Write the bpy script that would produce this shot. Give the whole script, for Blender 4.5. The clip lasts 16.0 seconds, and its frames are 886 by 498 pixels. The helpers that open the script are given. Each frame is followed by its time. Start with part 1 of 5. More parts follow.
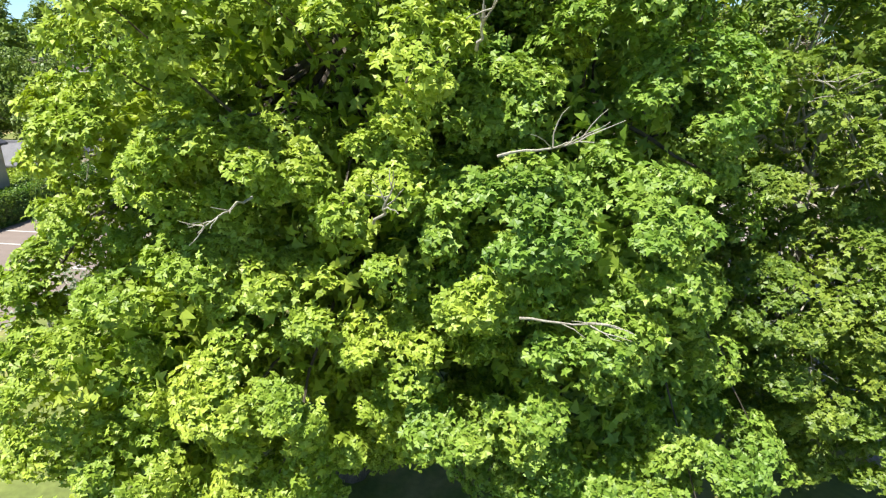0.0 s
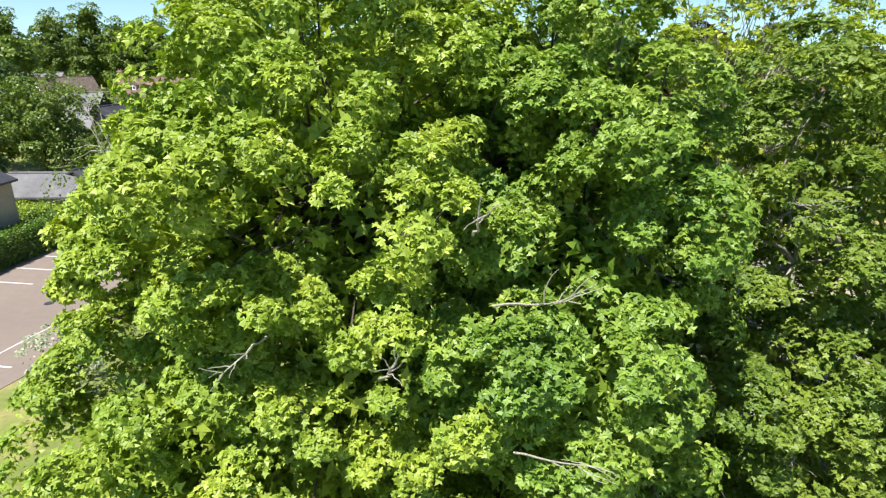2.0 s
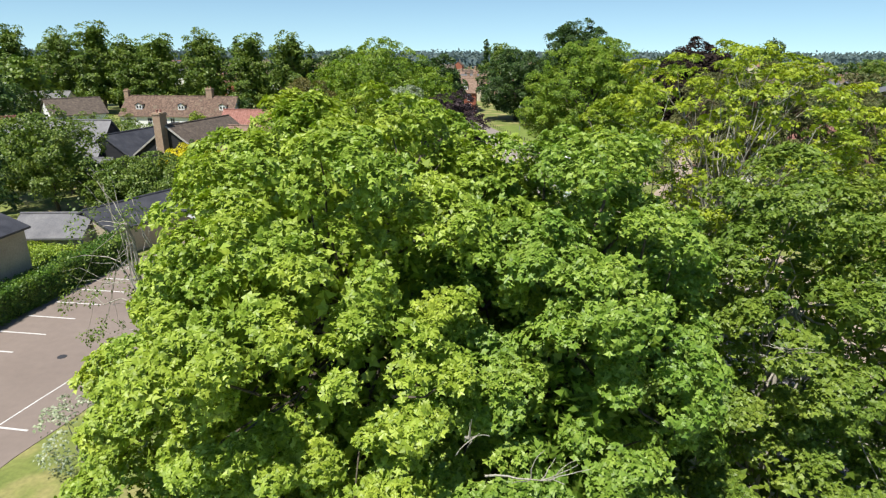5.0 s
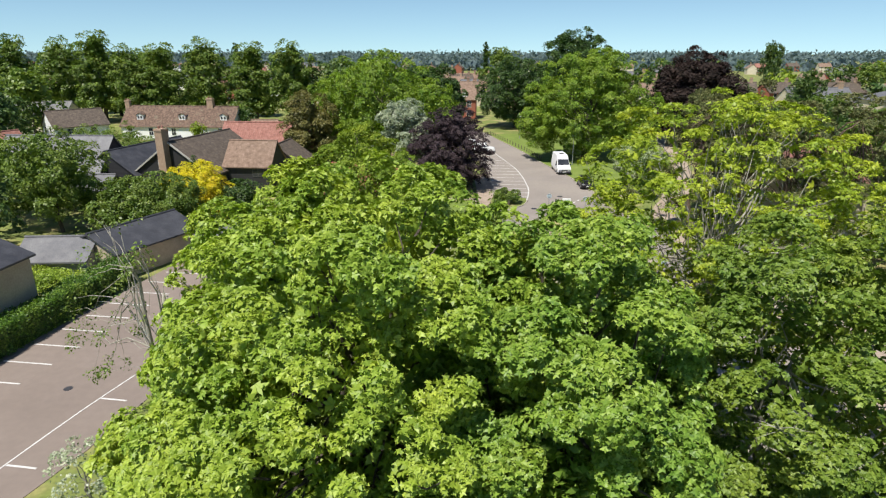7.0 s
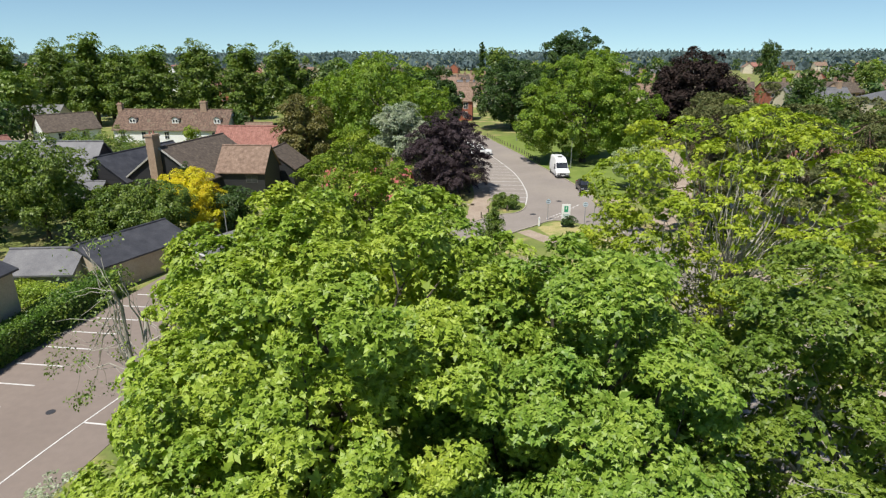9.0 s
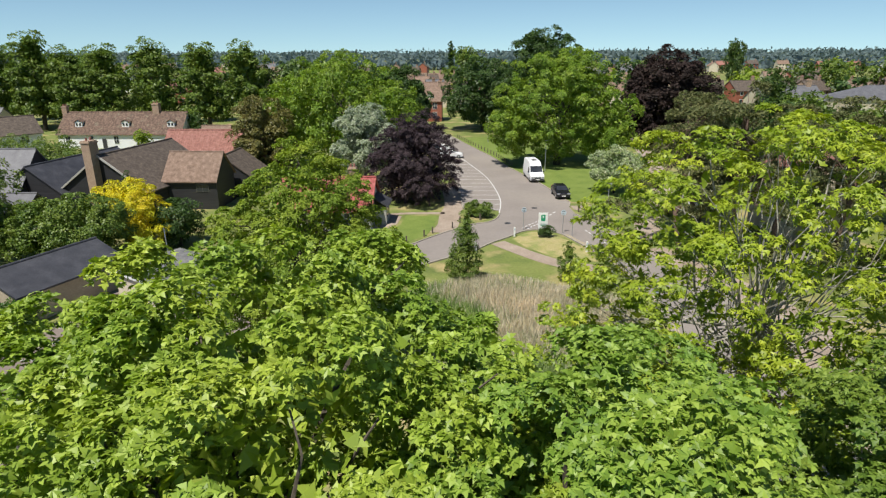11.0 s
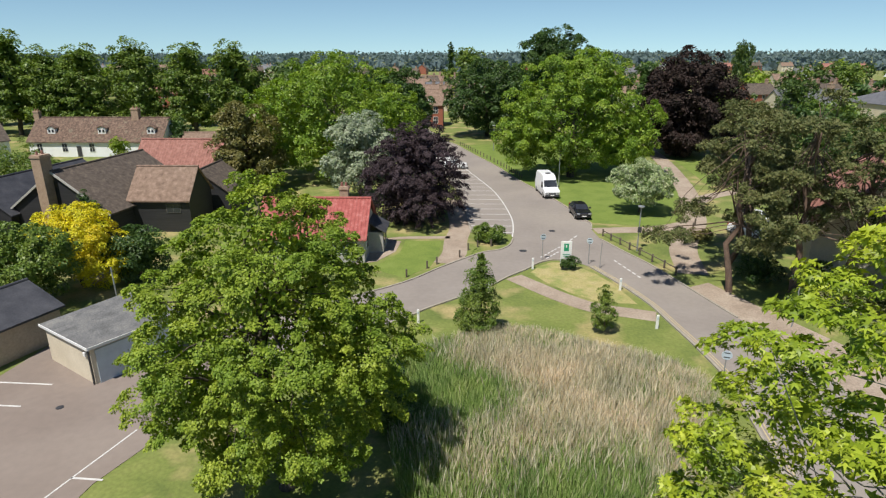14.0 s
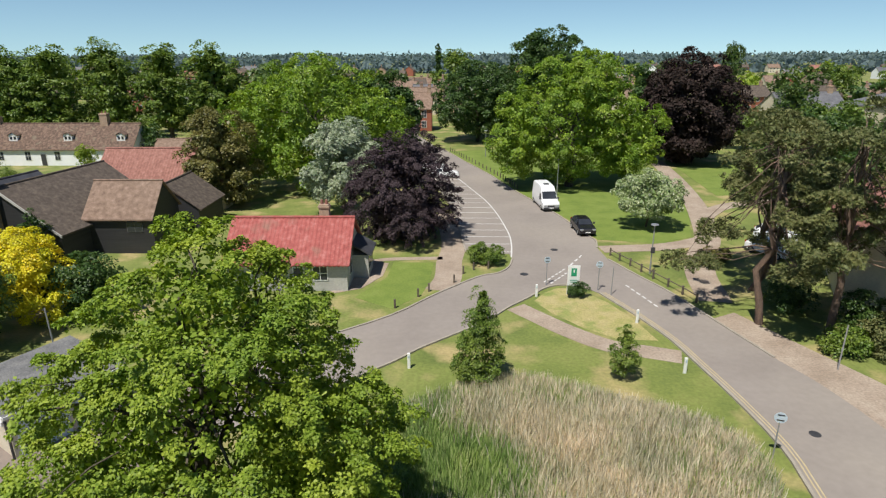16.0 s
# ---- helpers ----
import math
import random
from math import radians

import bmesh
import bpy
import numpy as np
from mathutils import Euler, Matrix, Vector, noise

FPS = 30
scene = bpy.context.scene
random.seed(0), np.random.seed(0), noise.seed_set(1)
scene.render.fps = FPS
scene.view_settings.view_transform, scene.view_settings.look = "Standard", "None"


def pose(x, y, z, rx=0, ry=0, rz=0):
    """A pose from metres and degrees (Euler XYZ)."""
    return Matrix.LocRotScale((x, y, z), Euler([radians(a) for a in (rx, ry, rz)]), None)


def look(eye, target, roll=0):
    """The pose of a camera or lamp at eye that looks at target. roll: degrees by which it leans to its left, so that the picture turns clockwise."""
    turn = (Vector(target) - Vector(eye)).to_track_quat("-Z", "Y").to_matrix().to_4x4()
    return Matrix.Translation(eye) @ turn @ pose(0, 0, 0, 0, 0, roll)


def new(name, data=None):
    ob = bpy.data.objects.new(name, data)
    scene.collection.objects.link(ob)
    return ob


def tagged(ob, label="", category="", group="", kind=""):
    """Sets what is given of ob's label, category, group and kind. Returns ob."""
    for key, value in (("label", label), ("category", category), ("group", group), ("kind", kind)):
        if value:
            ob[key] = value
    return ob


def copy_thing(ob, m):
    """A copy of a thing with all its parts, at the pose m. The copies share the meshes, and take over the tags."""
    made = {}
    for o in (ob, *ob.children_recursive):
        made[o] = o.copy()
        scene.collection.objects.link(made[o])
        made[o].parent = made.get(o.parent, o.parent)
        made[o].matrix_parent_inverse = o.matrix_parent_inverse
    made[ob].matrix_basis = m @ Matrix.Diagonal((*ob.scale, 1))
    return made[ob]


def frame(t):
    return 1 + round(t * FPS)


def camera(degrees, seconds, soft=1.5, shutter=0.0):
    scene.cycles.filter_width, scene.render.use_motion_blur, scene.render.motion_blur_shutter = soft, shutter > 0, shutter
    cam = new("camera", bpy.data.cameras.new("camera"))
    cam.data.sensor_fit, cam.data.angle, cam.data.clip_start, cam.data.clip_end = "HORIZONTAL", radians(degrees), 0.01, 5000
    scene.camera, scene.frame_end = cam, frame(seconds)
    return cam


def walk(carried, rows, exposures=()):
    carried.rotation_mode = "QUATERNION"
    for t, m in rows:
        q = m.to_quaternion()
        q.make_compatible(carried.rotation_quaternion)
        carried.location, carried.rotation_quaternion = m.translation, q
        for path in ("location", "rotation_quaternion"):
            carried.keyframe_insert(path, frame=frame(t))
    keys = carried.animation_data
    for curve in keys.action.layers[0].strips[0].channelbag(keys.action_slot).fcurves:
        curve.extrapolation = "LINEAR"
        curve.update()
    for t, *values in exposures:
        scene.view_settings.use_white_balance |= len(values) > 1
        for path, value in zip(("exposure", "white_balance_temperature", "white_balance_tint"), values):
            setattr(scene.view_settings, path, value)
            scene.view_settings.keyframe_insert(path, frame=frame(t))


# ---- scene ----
cam = camera(73.5, 16.0, soft=1.25)
# seconds, eye, target, roll: straight up in front of a maple, then level flight over it
PATH = [
    (0, (0.601, 0.86, 10.79), (0.451, 2.742, 10.131), 0.3),
    (0.5, (0.608, 0.869, 11.318), (0.458, 2.755, 10.669), 0.4),
    (1, (0.609, 0.857, 11.866), (0.459, 2.744, 11.22), 0.4),
    (1.5, (0.603, 0.849, 12.41), (0.452, 2.736, 11.765), 0.4),
    (2, (0.609, 0.866, 12.94), (0.454, 2.753, 12.296), 0.4),
    (2.5, (0.635, 0.891, 13.476), (0.478, 2.779, 12.837), 0.4),
    (3, (0.657, 0.88, 14.023), (0.501, 2.77, 13.386), 0.4),
    (3.5, (0.675, 0.898, 14.561), (0.517, 2.789, 13.928), 0.45),
    (4, (0.708, 0.929, 15.113), (0.545, 2.82, 14.483), 0.45),
    (6.5, (0.662, 0.937, 16.969), (0.495, 2.827, 16.337), 0.05),
    (7, (0.653, 1.086, 17.592), (0.485, 2.977, 16.962), 0.0),
    (7.5, (0.619, 1.268, 17.907), (0.449, 3.159, 17.277), 0.0),
    (8, (0.579, 1.555, 17.963), (0.407, 3.445, 17.334), 0.0),
    (8.5, (0.473, 1.896, 17.979), (0.301, 3.786, 17.349), -0.1),
    (11, (0.462, 7.692, 17.772), (0.397, 9.588, 17.139), -0.3),
    (11.5, (0.39, 9.216, 17.765), (0.322, 11.112, 17.132), -0.3),
    (12, (0.204, 10.649, 17.751), (0.138, 12.545, 17.119), -0.2),
    (12.5, (0.007, 12.107, 17.795), (-0.058, 14.003, 17.162), -0.2),
    (13, (-0.138, 13.677, 17.8), (-0.204, 15.573, 17.168), -0.2),
    (13.5, (-0.292, 15.221, 17.784), (-0.359, 17.117, 17.152), -0.2),
    (14, (-0.499, 16.739, 17.754), (-0.559, 18.636, 17.125), -0.2),
    (14.5, (-0.598, 18.233, 17.761), (-0.625, 20.132, 17.132), -0.2),
    (15, (-0.774, 19.727, 17.719), (-0.794, 21.626, 17.092), -0.2),
    (15.5, (-0.918, 21.213, 17.72), (-0.936, 23.113, 17.094), -0.2),
    (16, (-1.025, 22.666, 17.78), (-1.045, 24.566, 17.155), -0.2),
]
EXPOSURES = ((0, 1.0), (2, 0.84), (4, 0.58), (7, 0.36), (11, 0.2), (16, 0.16))
walk(cam, [(t, look(eye, target, roll)) for t, eye, target, roll in PATH], EXPOSURES)

# ---- daylight: high sun behind the camera's left shoulder ----
SUN_WAY = Vector((-0.245, -0.385, 0.89))
world = bpy.data.worlds.new("sky")
scene.world = world
world.use_nodes = True
sky = world.node_tree.nodes.new("ShaderNodeTexSky")
sky.sky_type, sky.sun_disc = "NISHITA", False
sky.sun_elevation, sky.sun_rotation = math.asin(SUN_WAY.z), math.atan2(SUN_WAY.x, SUN_WAY.y)
sky.air_density, sky.dust_density, sky.ozone_density = 1.0, 0.0, 1.0
world.node_tree.nodes["Background"].inputs[1].default_value = 0.064
# summer haze brightens the lowest part of the sky; overhead it is deeper
air, tie = world.node_tree.nodes.new, world.node_tree.links.new
way = air("ShaderNodeTexCoord").outputs["Generated"]
way_up = air("ShaderNodeVectorMath")
way_up.operation, way_up.inputs[1].default_value = "ADD", (0, 0, 0.09)
tie(way, way_up.inputs[0])
tie(way_up.outputs[0], sky.inputs["Vector"])
split = air("ShaderNodeSeparateXYZ")
tie(way, split.inputs[0])
haze = air("ShaderNodeMapRange")
haze.interpolation_type = "SMOOTHSTEP"
haze.inputs["From Min"].default_value, haze.inputs["From Max"].default_value = 0.0, 0.45
tie(split.outputs["Z"], haze.inputs[0])
tint = air("ShaderNodeMix")
tint.data_type = "RGBA"
tint.inputs[6].default_value, tint.inputs[7].default_value = (1.46, 1.66, 1.64, 1), (0.85, 0.95, 1.05, 1)
tie(haze.outputs[0], tint.inputs[0])
clear = air("ShaderNodeMix")
clear.data_type, clear.blend_type = "RGBA", "MULTIPLY"
clear.inputs[0].default_value = 1.0
tie(sky.outputs[0], clear.inputs[6])
tie(tint.outputs[2], clear.inputs[7])
tie(clear.outputs[2], world.node_tree.nodes["Background"].inputs[0])
sun = new("sun", bpy.data.lights.new("sun", "SUN"))
sun.data.energy, sun.data.angle, sun.data.color = 5.0, radians(0.55), (1.0, 0.955, 0.875)
sun.matrix_world = look(SUN_WAY * 100, (0, 0, 0))


# ---- materials ----
def material(name, colours, scale=1.0, rough=0.8, fine=0.0, bump=0.0, bump_scale=20.0, translucent=0.0, island=False, metal=0.0, spec=0.5, obj_random=0.0, stretch=None, second=None):
    """Noise between the colours, a finer speckle and a bump; island: one shade for each separate piece; second: a stain colour with its scale and threshold."""
    m = bpy.data.materials.new(name)
    m.use_nodes = True
    nt = m.node_tree
    N, L = nt.nodes.new, nt.links.new
    b = nt.nodes["Principled BSDF"]
    b.inputs["Roughness"].default_value, b.inputs["Metallic"].default_value = rough, metal
    b.inputs["Specular IOR Level"].default_value = spec
    coord = N("ShaderNodeTexCoord").outputs["Object"]
    if stretch:
        mp = N("ShaderNodeMapping")
        mp.inputs["Scale"].default_value = stretch
        L(coord, mp.inputs["Vector"])
        coord = mp.outputs[0]
    ramp = N("ShaderNodeValToRGB")
    el = ramp.color_ramp.elements
    while len(el) < len(colours):
        el.new(0.5)
    for i, c in enumerate(colours):
        el[i].position = (0.28 + 0.44 * i / max(1, len(colours) - 1)) if not island else i / max(1, len(colours) - 1)
        el[i].color = (*c, 1)
    if island:
        L(N("ShaderNodeNewGeometry").outputs["Random Per Island"], ramp.inputs[0])
    else:
        nz = N("ShaderNodeTexNoise")
        nz.inputs["Scale"].default_value, nz.inputs["Detail"].default_value, nz.inputs["Roughness"].default_value = scale, 6, 0.6
        L(coord, nz.inputs["Vector"])
        L(nz.outputs["Fac"], ramp.inputs[0])
    out = ramp.outputs[0]
    if second:
        c2, s2, lo, hi = second
        n2 = N("ShaderNodeTexNoise")
        n2.inputs["Scale"].default_value, n2.inputs["Detail"].default_value = s2, 4
        L(coord, n2.inputs["Vector"])
        mr = N("ShaderNodeMapRange")
        mr.inputs["From Min"].default_value, mr.inputs["From Max"].default_value = lo, hi
        L(n2.outputs["Fac"], mr.inputs[0])
        mx = N("ShaderNodeMix")
        mx.data_type = "RGBA"
        L(mr.outputs[0], mx.inputs[0])
        L(out, mx.inputs[6])
        mx.inputs[7].default_value = (*c2, 1)
        out = mx.outputs[2]
    if fine or obj_random:
        hsv = N("ShaderNodeHueSaturation")
        L(out, hsv.inputs["Color"])
        mr = N("ShaderNodeMapRange")
        if obj_random:
            L(N("ShaderNodeObjectInfo").outputs["Random"], mr.inputs[0])
            mr.inputs["To Min"].default_value, mr.inputs["To Max"].default_value = 1 - obj_random, 1 + obj_random
        else:
            n3 = N("ShaderNodeTexNoise")
            n3.inputs["Scale"].default_value, n3.inputs["Detail"].default_value = scale * 14, 3
            L(coord, n3.inputs["Vector"])
            L(n3.outputs["Fac"], mr.inputs[0])
            mr.inputs["From Min"].default_value, mr.inputs["From Max"].default_value = 0.3, 0.7
            mr.inputs["To Min"].default_value, mr.inputs["To Max"].default_value = 1 - fine, 1 + fine
        L(mr.outputs[0], hsv.inputs["Value"])
        out = hsv.outputs[0]
    L(out, b.inputs["Base Color"])
    if bump:
        n4 = N("ShaderNodeTexNoise")
        n4.inputs["Scale"].default_value, n4.inputs["Detail"].default_value = bump_scale, 4
        L(coord, n4.inputs["Vector"])
        bp = N("ShaderNodeBump")
        bp.inputs["Strength"].default_value, bp.inputs["Distance"].default_value = bump, 0.05
        L(n4.outputs["Fac"], bp.inputs["Height"])
        L(bp.outputs[0], b.inputs["Normal"])
    if translucent:
        tr = N("ShaderNodeBsdfTranslucent")
        br = N("ShaderNodeHueSaturation")
        br.inputs["Value"].default_value, br.inputs["Saturation"].default_value = 1.5, 1.1
        L(out, br.inputs["Color"])
        L(br.outputs[0], tr.inputs["Color"])
        mix = N("ShaderNodeMixShader")
        mix.inputs[0].default_value = translucent
        L(b.outputs[0], mix.inputs[1])
        L(tr.outputs[0], mix.inputs[2])
        L(mix.outputs[0], nt.nodes["Material Output"].inputs[0])
    return m


def leaf_mat(name, a, b, c, rough=0.48, translucent=0.23, spec=0.42, drift=0.5):
    """Leaves that differ a little one from another and drift in hue and depth from bough to bough."""
    m = material(name, (a, b, c), rough=rough, translucent=translucent, island=True, spec=spec)
    nt = m.node_tree
    N, L = nt.nodes.new, nt.links.new
    ramp = [n for n in nt.nodes if n.type == "VALTORGB"][0]
    ends = [k.to_socket for k in ramp.outputs[0].links]
    nz = N("ShaderNodeTexNoise")
    nz.inputs["Scale"].default_value, nz.inputs["Detail"].default_value = drift, 2
    L(N("ShaderNodeTexCoord").outputs["Object"], nz.inputs["Vector"])
    hsv = N("ShaderNodeHueSaturation")
    for socket, lo, hi in (("Hue", 0.483, 0.513), ("Value", 1.16, 0.84)):
        mr = N("ShaderNodeMapRange")
        mr.inputs["From Min"].default_value, mr.inputs["From Max"].default_value = 0.32, 0.68
        mr.inputs["To Min"].default_value, mr.inputs["To Max"].default_value = lo, hi
        L(nz.outputs["Fac"], mr.inputs[0])
        L(mr.outputs[0], hsv.inputs[socket])
    L(ramp.outputs[0], hsv.inputs["Color"])
    for k in ends:
        L(hsv.outputs[0], k)
    return m


M = dict(
    grass=material("grass", ((0.105, 0.14, 0.03), (0.155, 0.19, 0.042), (0.205, 0.225, 0.06)), 0.35, 0.9, 0.16, 0.3, 9, second=((0.36, 0.29, 0.13), 0.28, 0.5, 0.68)),
    lawn=material("lawn", ((0.11, 0.165, 0.026), (0.15, 0.205, 0.034), (0.185, 0.235, 0.05)), 0.5, 0.9, 0.14, 0.3, 9),
    dry_grass=material("dry_grass", ((0.25, 0.26, 0.07), (0.36, 0.31, 0.13), (0.42, 0.35, 0.18)), 0.7, 0.9, 0.3, 0.5, 9, second=((0.2, 0.24, 0.06), 0.5, 0.5, 0.66)),
    asphalt=material("asphalt", ((0.225, 0.196, 0.174), (0.255, 0.223, 0.198), (0.28, 0.247, 0.22)), 0.18, 0.85, 0.05, 0.2, 60, second=((0.29, 0.255, 0.22), 0.07, 0.5, 0.7)),
    car_park=material("car_park", ((0.19, 0.152, 0.13), (0.215, 0.173, 0.148), (0.235, 0.192, 0.166)), 0.16, 0.85, 0.05, 0.2, 60, second=((0.26, 0.215, 0.185), 0.09, 0.5, 0.75)),
    gravel=material("gravel", ((0.26, 0.20, 0.15), (0.34, 0.27, 0.21), (0.40, 0.33, 0.26)), 0.5, 0.9, 0.2, 0.5, 40),
    kerb=material("kerb", ((0.27, 0.24, 0.20), (0.38, 0.34, 0.28)), 1.5, 0.85, 0.15),
    line=material("line", ((0.5, 0.49, 0.47), (0.68, 0.67, 0.65)), 4, 0.7, 0.15),
    faded_yellow=material("faded_yellow", ((0.42, 0.33, 0.17), (0.5, 0.42, 0.26)), 4, 0.75, 0.2),
    bark=material("bark", ((0.045, 0.036, 0.026), (0.12, 0.10, 0.075)), 3, 0.9, 0.3, 0.8, 12, stretch=(1, 1, 0.25)),
    pale_bark=material("pale_bark", ((0.22, 0.20, 0.16), (0.42, 0.40, 0.34)), 3, 0.9, 0.3, 0.6, 12, stretch=(1, 1, 0.25)),
    pine_bark=material("pine_bark", ((0.07, 0.05, 0.04), (0.2, 0.13, 0.09)), 3, 0.9, 0.3, 0.8, 10, stretch=(1, 1, 0.25)),
    maple=leaf_mat("maple_leaf", (0.165, 0.25, 0.023), (0.27, 0.375, 0.042), (0.38, 0.49, 0.078)),
    maple_dark=leaf_mat("maple_leaf_dark", (0.09, 0.155, 0.018), (0.16, 0.24, 0.03), (0.24, 0.33, 0.052)),
    maple_deep=leaf_mat("maple_leaf_deep", (0.115, 0.205, 0.023), (0.2, 0.315, 0.04), (0.3, 0.42, 0.073)),
    lime=leaf_mat("lime_leaf", (0.13, 0.2, 0.018), (0.21, 0.295, 0.03), (0.3, 0.385, 0.052), rough=0.55, spec=0.3),
    ash=leaf_mat("ash_leaf", (0.15, 0.21, 0.012), (0.25, 0.335, 0.02), (0.38, 0.46, 0.045)),
    green=leaf_mat("green_leaf", (0.07, 0.122, 0.016), (0.125, 0.195, 0.028), (0.19, 0.265, 0.045)),
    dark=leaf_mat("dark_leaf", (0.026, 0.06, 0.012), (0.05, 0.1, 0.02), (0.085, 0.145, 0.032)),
    chestnut=leaf_mat("chestnut_leaf", (0.105, 0.18, 0.014), (0.18, 0.285, 0.026), (0.27, 0.38, 0.045)),
    copper=leaf_mat("copper_leaf", (0.034, 0.023, 0.026), (0.058, 0.04, 0.045), (0.095, 0.07, 0.076), rough=0.7, translucent=0.15, spec=0.25),
    copper_dark=leaf_mat("copper_dark_leaf", (0.02, 0.014, 0.012), (0.036, 0.024, 0.02), (0.06, 0.04, 0.032), rough=0.7, translucent=0.15, spec=0.25),
    whitebeam=leaf_mat("whitebeam_leaf", (0.17, 0.23, 0.12), (0.30, 0.35, 0.22), (0.46, 0.50, 0.38)),
    blossom=leaf_mat("blossom_leaf", (0.15, 0.24, 0.07), (0.30, 0.37, 0.17), (0.55, 0.58, 0.40)),
    yellow=leaf_mat("yellow_leaf", (0.46, 0.41, 0.012), (0.64, 0.57, 0.018), (0.78, 0.72, 0.04)),
    brown=leaf_mat("brown_leaf", (0.1, 0.098, 0.024), (0.15, 0.145, 0.035), (0.21, 0.195, 0.055)),
    pine=leaf_mat("pine_needle", (0.075, 0.095, 0.03), (0.12, 0.14, 0.045), (0.19, 0.19, 0.075), rough=0.6, translucent=0.15, spec=0.3),
    hedge=leaf_mat("hedge_leaf", (0.03, 0.075, 0.01), (0.085, 0.175, 0.018), (0.17, 0.29, 0.035)),
    far=leaf_mat("far_leaf", (0.03, 0.065, 0.015), (0.075, 0.13, 0.028), (0.14, 0.2, 0.05)),
    # distance haze is put into this pale blue-grey colour
    hazed_wood=leaf_mat("hazed_wood_leaf", (0.09, 0.13, 0.14), (0.11, 0.155, 0.16), (0.14, 0.185, 0.18), rough=0.8, spec=0.2),
    reed=leaf_mat("reed", (0.42, 0.37, 0.25), (0.61, 0.55, 0.4), (0.8, 0.745, 0.59), rough=0.7, translucent=0.4),
    reed_green=leaf_mat("reed_green", (0.13, 0.22, 0.05), (0.23, 0.34, 0.09), (0.4, 0.47, 0.2), rough=0.6),
    old_tile=material("old_tile", ((0.05, 0.034, 0.026), (0.135, 0.086, 0.062), (0.25, 0.17, 0.125)), 2.6, 0.9, 0.35, 0.7, 14, second=((0.19, 0.165, 0.115), 1.0, 0.58, 0.75)),
    brown_tile=material("brown_tile", ((0.055, 0.042, 0.034), (0.105, 0.082, 0.065), (0.165, 0.13, 0.10)), 2.4, 0.9, 0.3, 0.6, 14),
    tan_tile=material("tan_tile", ((0.13, 0.085, 0.06), (0.215, 0.145, 0.105), (0.30, 0.21, 0.16)), 2.2, 0.9, 0.3, 0.6, 14),
    pink_tile=material("pink_tile", ((0.18, 0.075, 0.058), (0.27, 0.12, 0.092), (0.36, 0.185, 0.15)), 2.2, 0.85, 0.3, 0.5, 12),
    red_tile=material("red_tile", ((0.24, 0.05, 0.042), (0.33, 0.078, 0.066), (0.42, 0.16, 0.14)), 2.2, 0.75, 0.25, 0.4, 12, second=((0.26, 0.12, 0.09), 0.7, 0.56, 0.72)),
    slate=material("slate", ((0.09, 0.09, 0.10), (0.13, 0.13, 0.14), (0.17, 0.17, 0.175)), 1.0, 0.55, 0.2, 0.3, 14),
    black_slate=material("black_slate", ((0.035, 0.036, 0.042), (0.055, 0.056, 0.064), (0.08, 0.08, 0.09)), 1.0, 0.5, 0.2, 0.3, 14),
    corrugated=material("corrugated", ((0.10, 0.10, 0.10), (0.16, 0.16, 0.16), (0.23, 0.225, 0.21)), 0.9, 0.8, 0.25, 0.3, 20),
    white_wall=material("white_wall", ((0.78, 0.79, 0.80), (0.85, 0.86, 0.87)), 0.7, 0.85, 0.05),
    cream_wall=material("cream_wall", ((0.55, 0.48, 0.36), (0.66, 0.59, 0.46)), 0.7, 0.85, 0.08),
    beige_wall=material("beige_wall", ((0.40, 0.33, 0.24), (0.50, 0.43, 0.32)), 0.6, 0.85, 0.1),
    grey_wall=material("grey_wall", ((0.34, 0.33, 0.30), (0.46, 0.45, 0.41)), 0.6, 0.85, 0.1),
    black_board=material("black_board", ((0.018, 0.018, 0.02), (0.035, 0.035, 0.038)), 1.0, 0.6, 0.2, stretch=(0.3, 0.3, 6)),
    grey_board=material("grey_board", ((0.06, 0.06, 0.06), (0.15, 0.15, 0.145)), 1.0, 0.7, 0.2, stretch=(0.4, 0.4, 7)),
    brick=material("brick", ((0.26, 0.08, 0.05), (0.36, 0.13, 0.08)), 3.0, 0.85, 0.25),
    old_brick=material("old_brick", ((0.30, 0.20, 0.14), (0.42, 0.31, 0.22)), 3.0, 0.85, 0.25),
    glass=material("window_glass", ((0.02, 0.023, 0.028), (0.05, 0.055, 0.065)), 0.6, 0.08),
    white_paint=material("white_paint", ((0.72, 0.72, 0.70), (0.82, 0.82, 0.80)), 1.0, 0.45, 0.04),
    van_paint=material("van_paint", ((0.78, 0.79, 0.80), (0.82, 0.83, 0.84)), 0.6, 0.25, 0.02),
    black_paint=material("black_paint", ((0.010, 0.010, 0.012), (0.016, 0.016, 0.02)), 0.6, 0.2, 0.05),
    rubber=material("rubber", ((0.012, 0.012, 0.012), (0.025, 0.025, 0.025)), 6, 0.8, 0.1),
    metal=material("galvanised", ((0.34, 0.35, 0.36), (0.46, 0.47, 0.48)), 3, 0.5, 0.1, metal=0.6),
    dark_metal=material("dark_metal", ((0.03, 0.03, 0.035), (0.06, 0.06, 0.065)), 3, 0.5, 0.1),
    wood=material("weathered_wood", ((0.07, 0.055, 0.04), (0.16, 0.13, 0.10)), 3, 0.85, 0.2),
    sign_green=material("sign_green", ((0.01, 0.25, 0.12), (0.015, 0.30, 0.15)), 2, 0.5),
    sign_blue=material("sign_back", ((0.42, 0.50, 0.56), (0.52, 0.60, 0.66)), 2, 0.5),
    green_paint=material("green_paint", ((0.01, 0.12, 0.075), (0.02, 0.17, 0.10)), 2, 0.5, 0.1),
    red_light=material("red_lens", ((0.25, 0.01, 0.01), (0.35, 0.02, 0.015)), 2, 0.2),
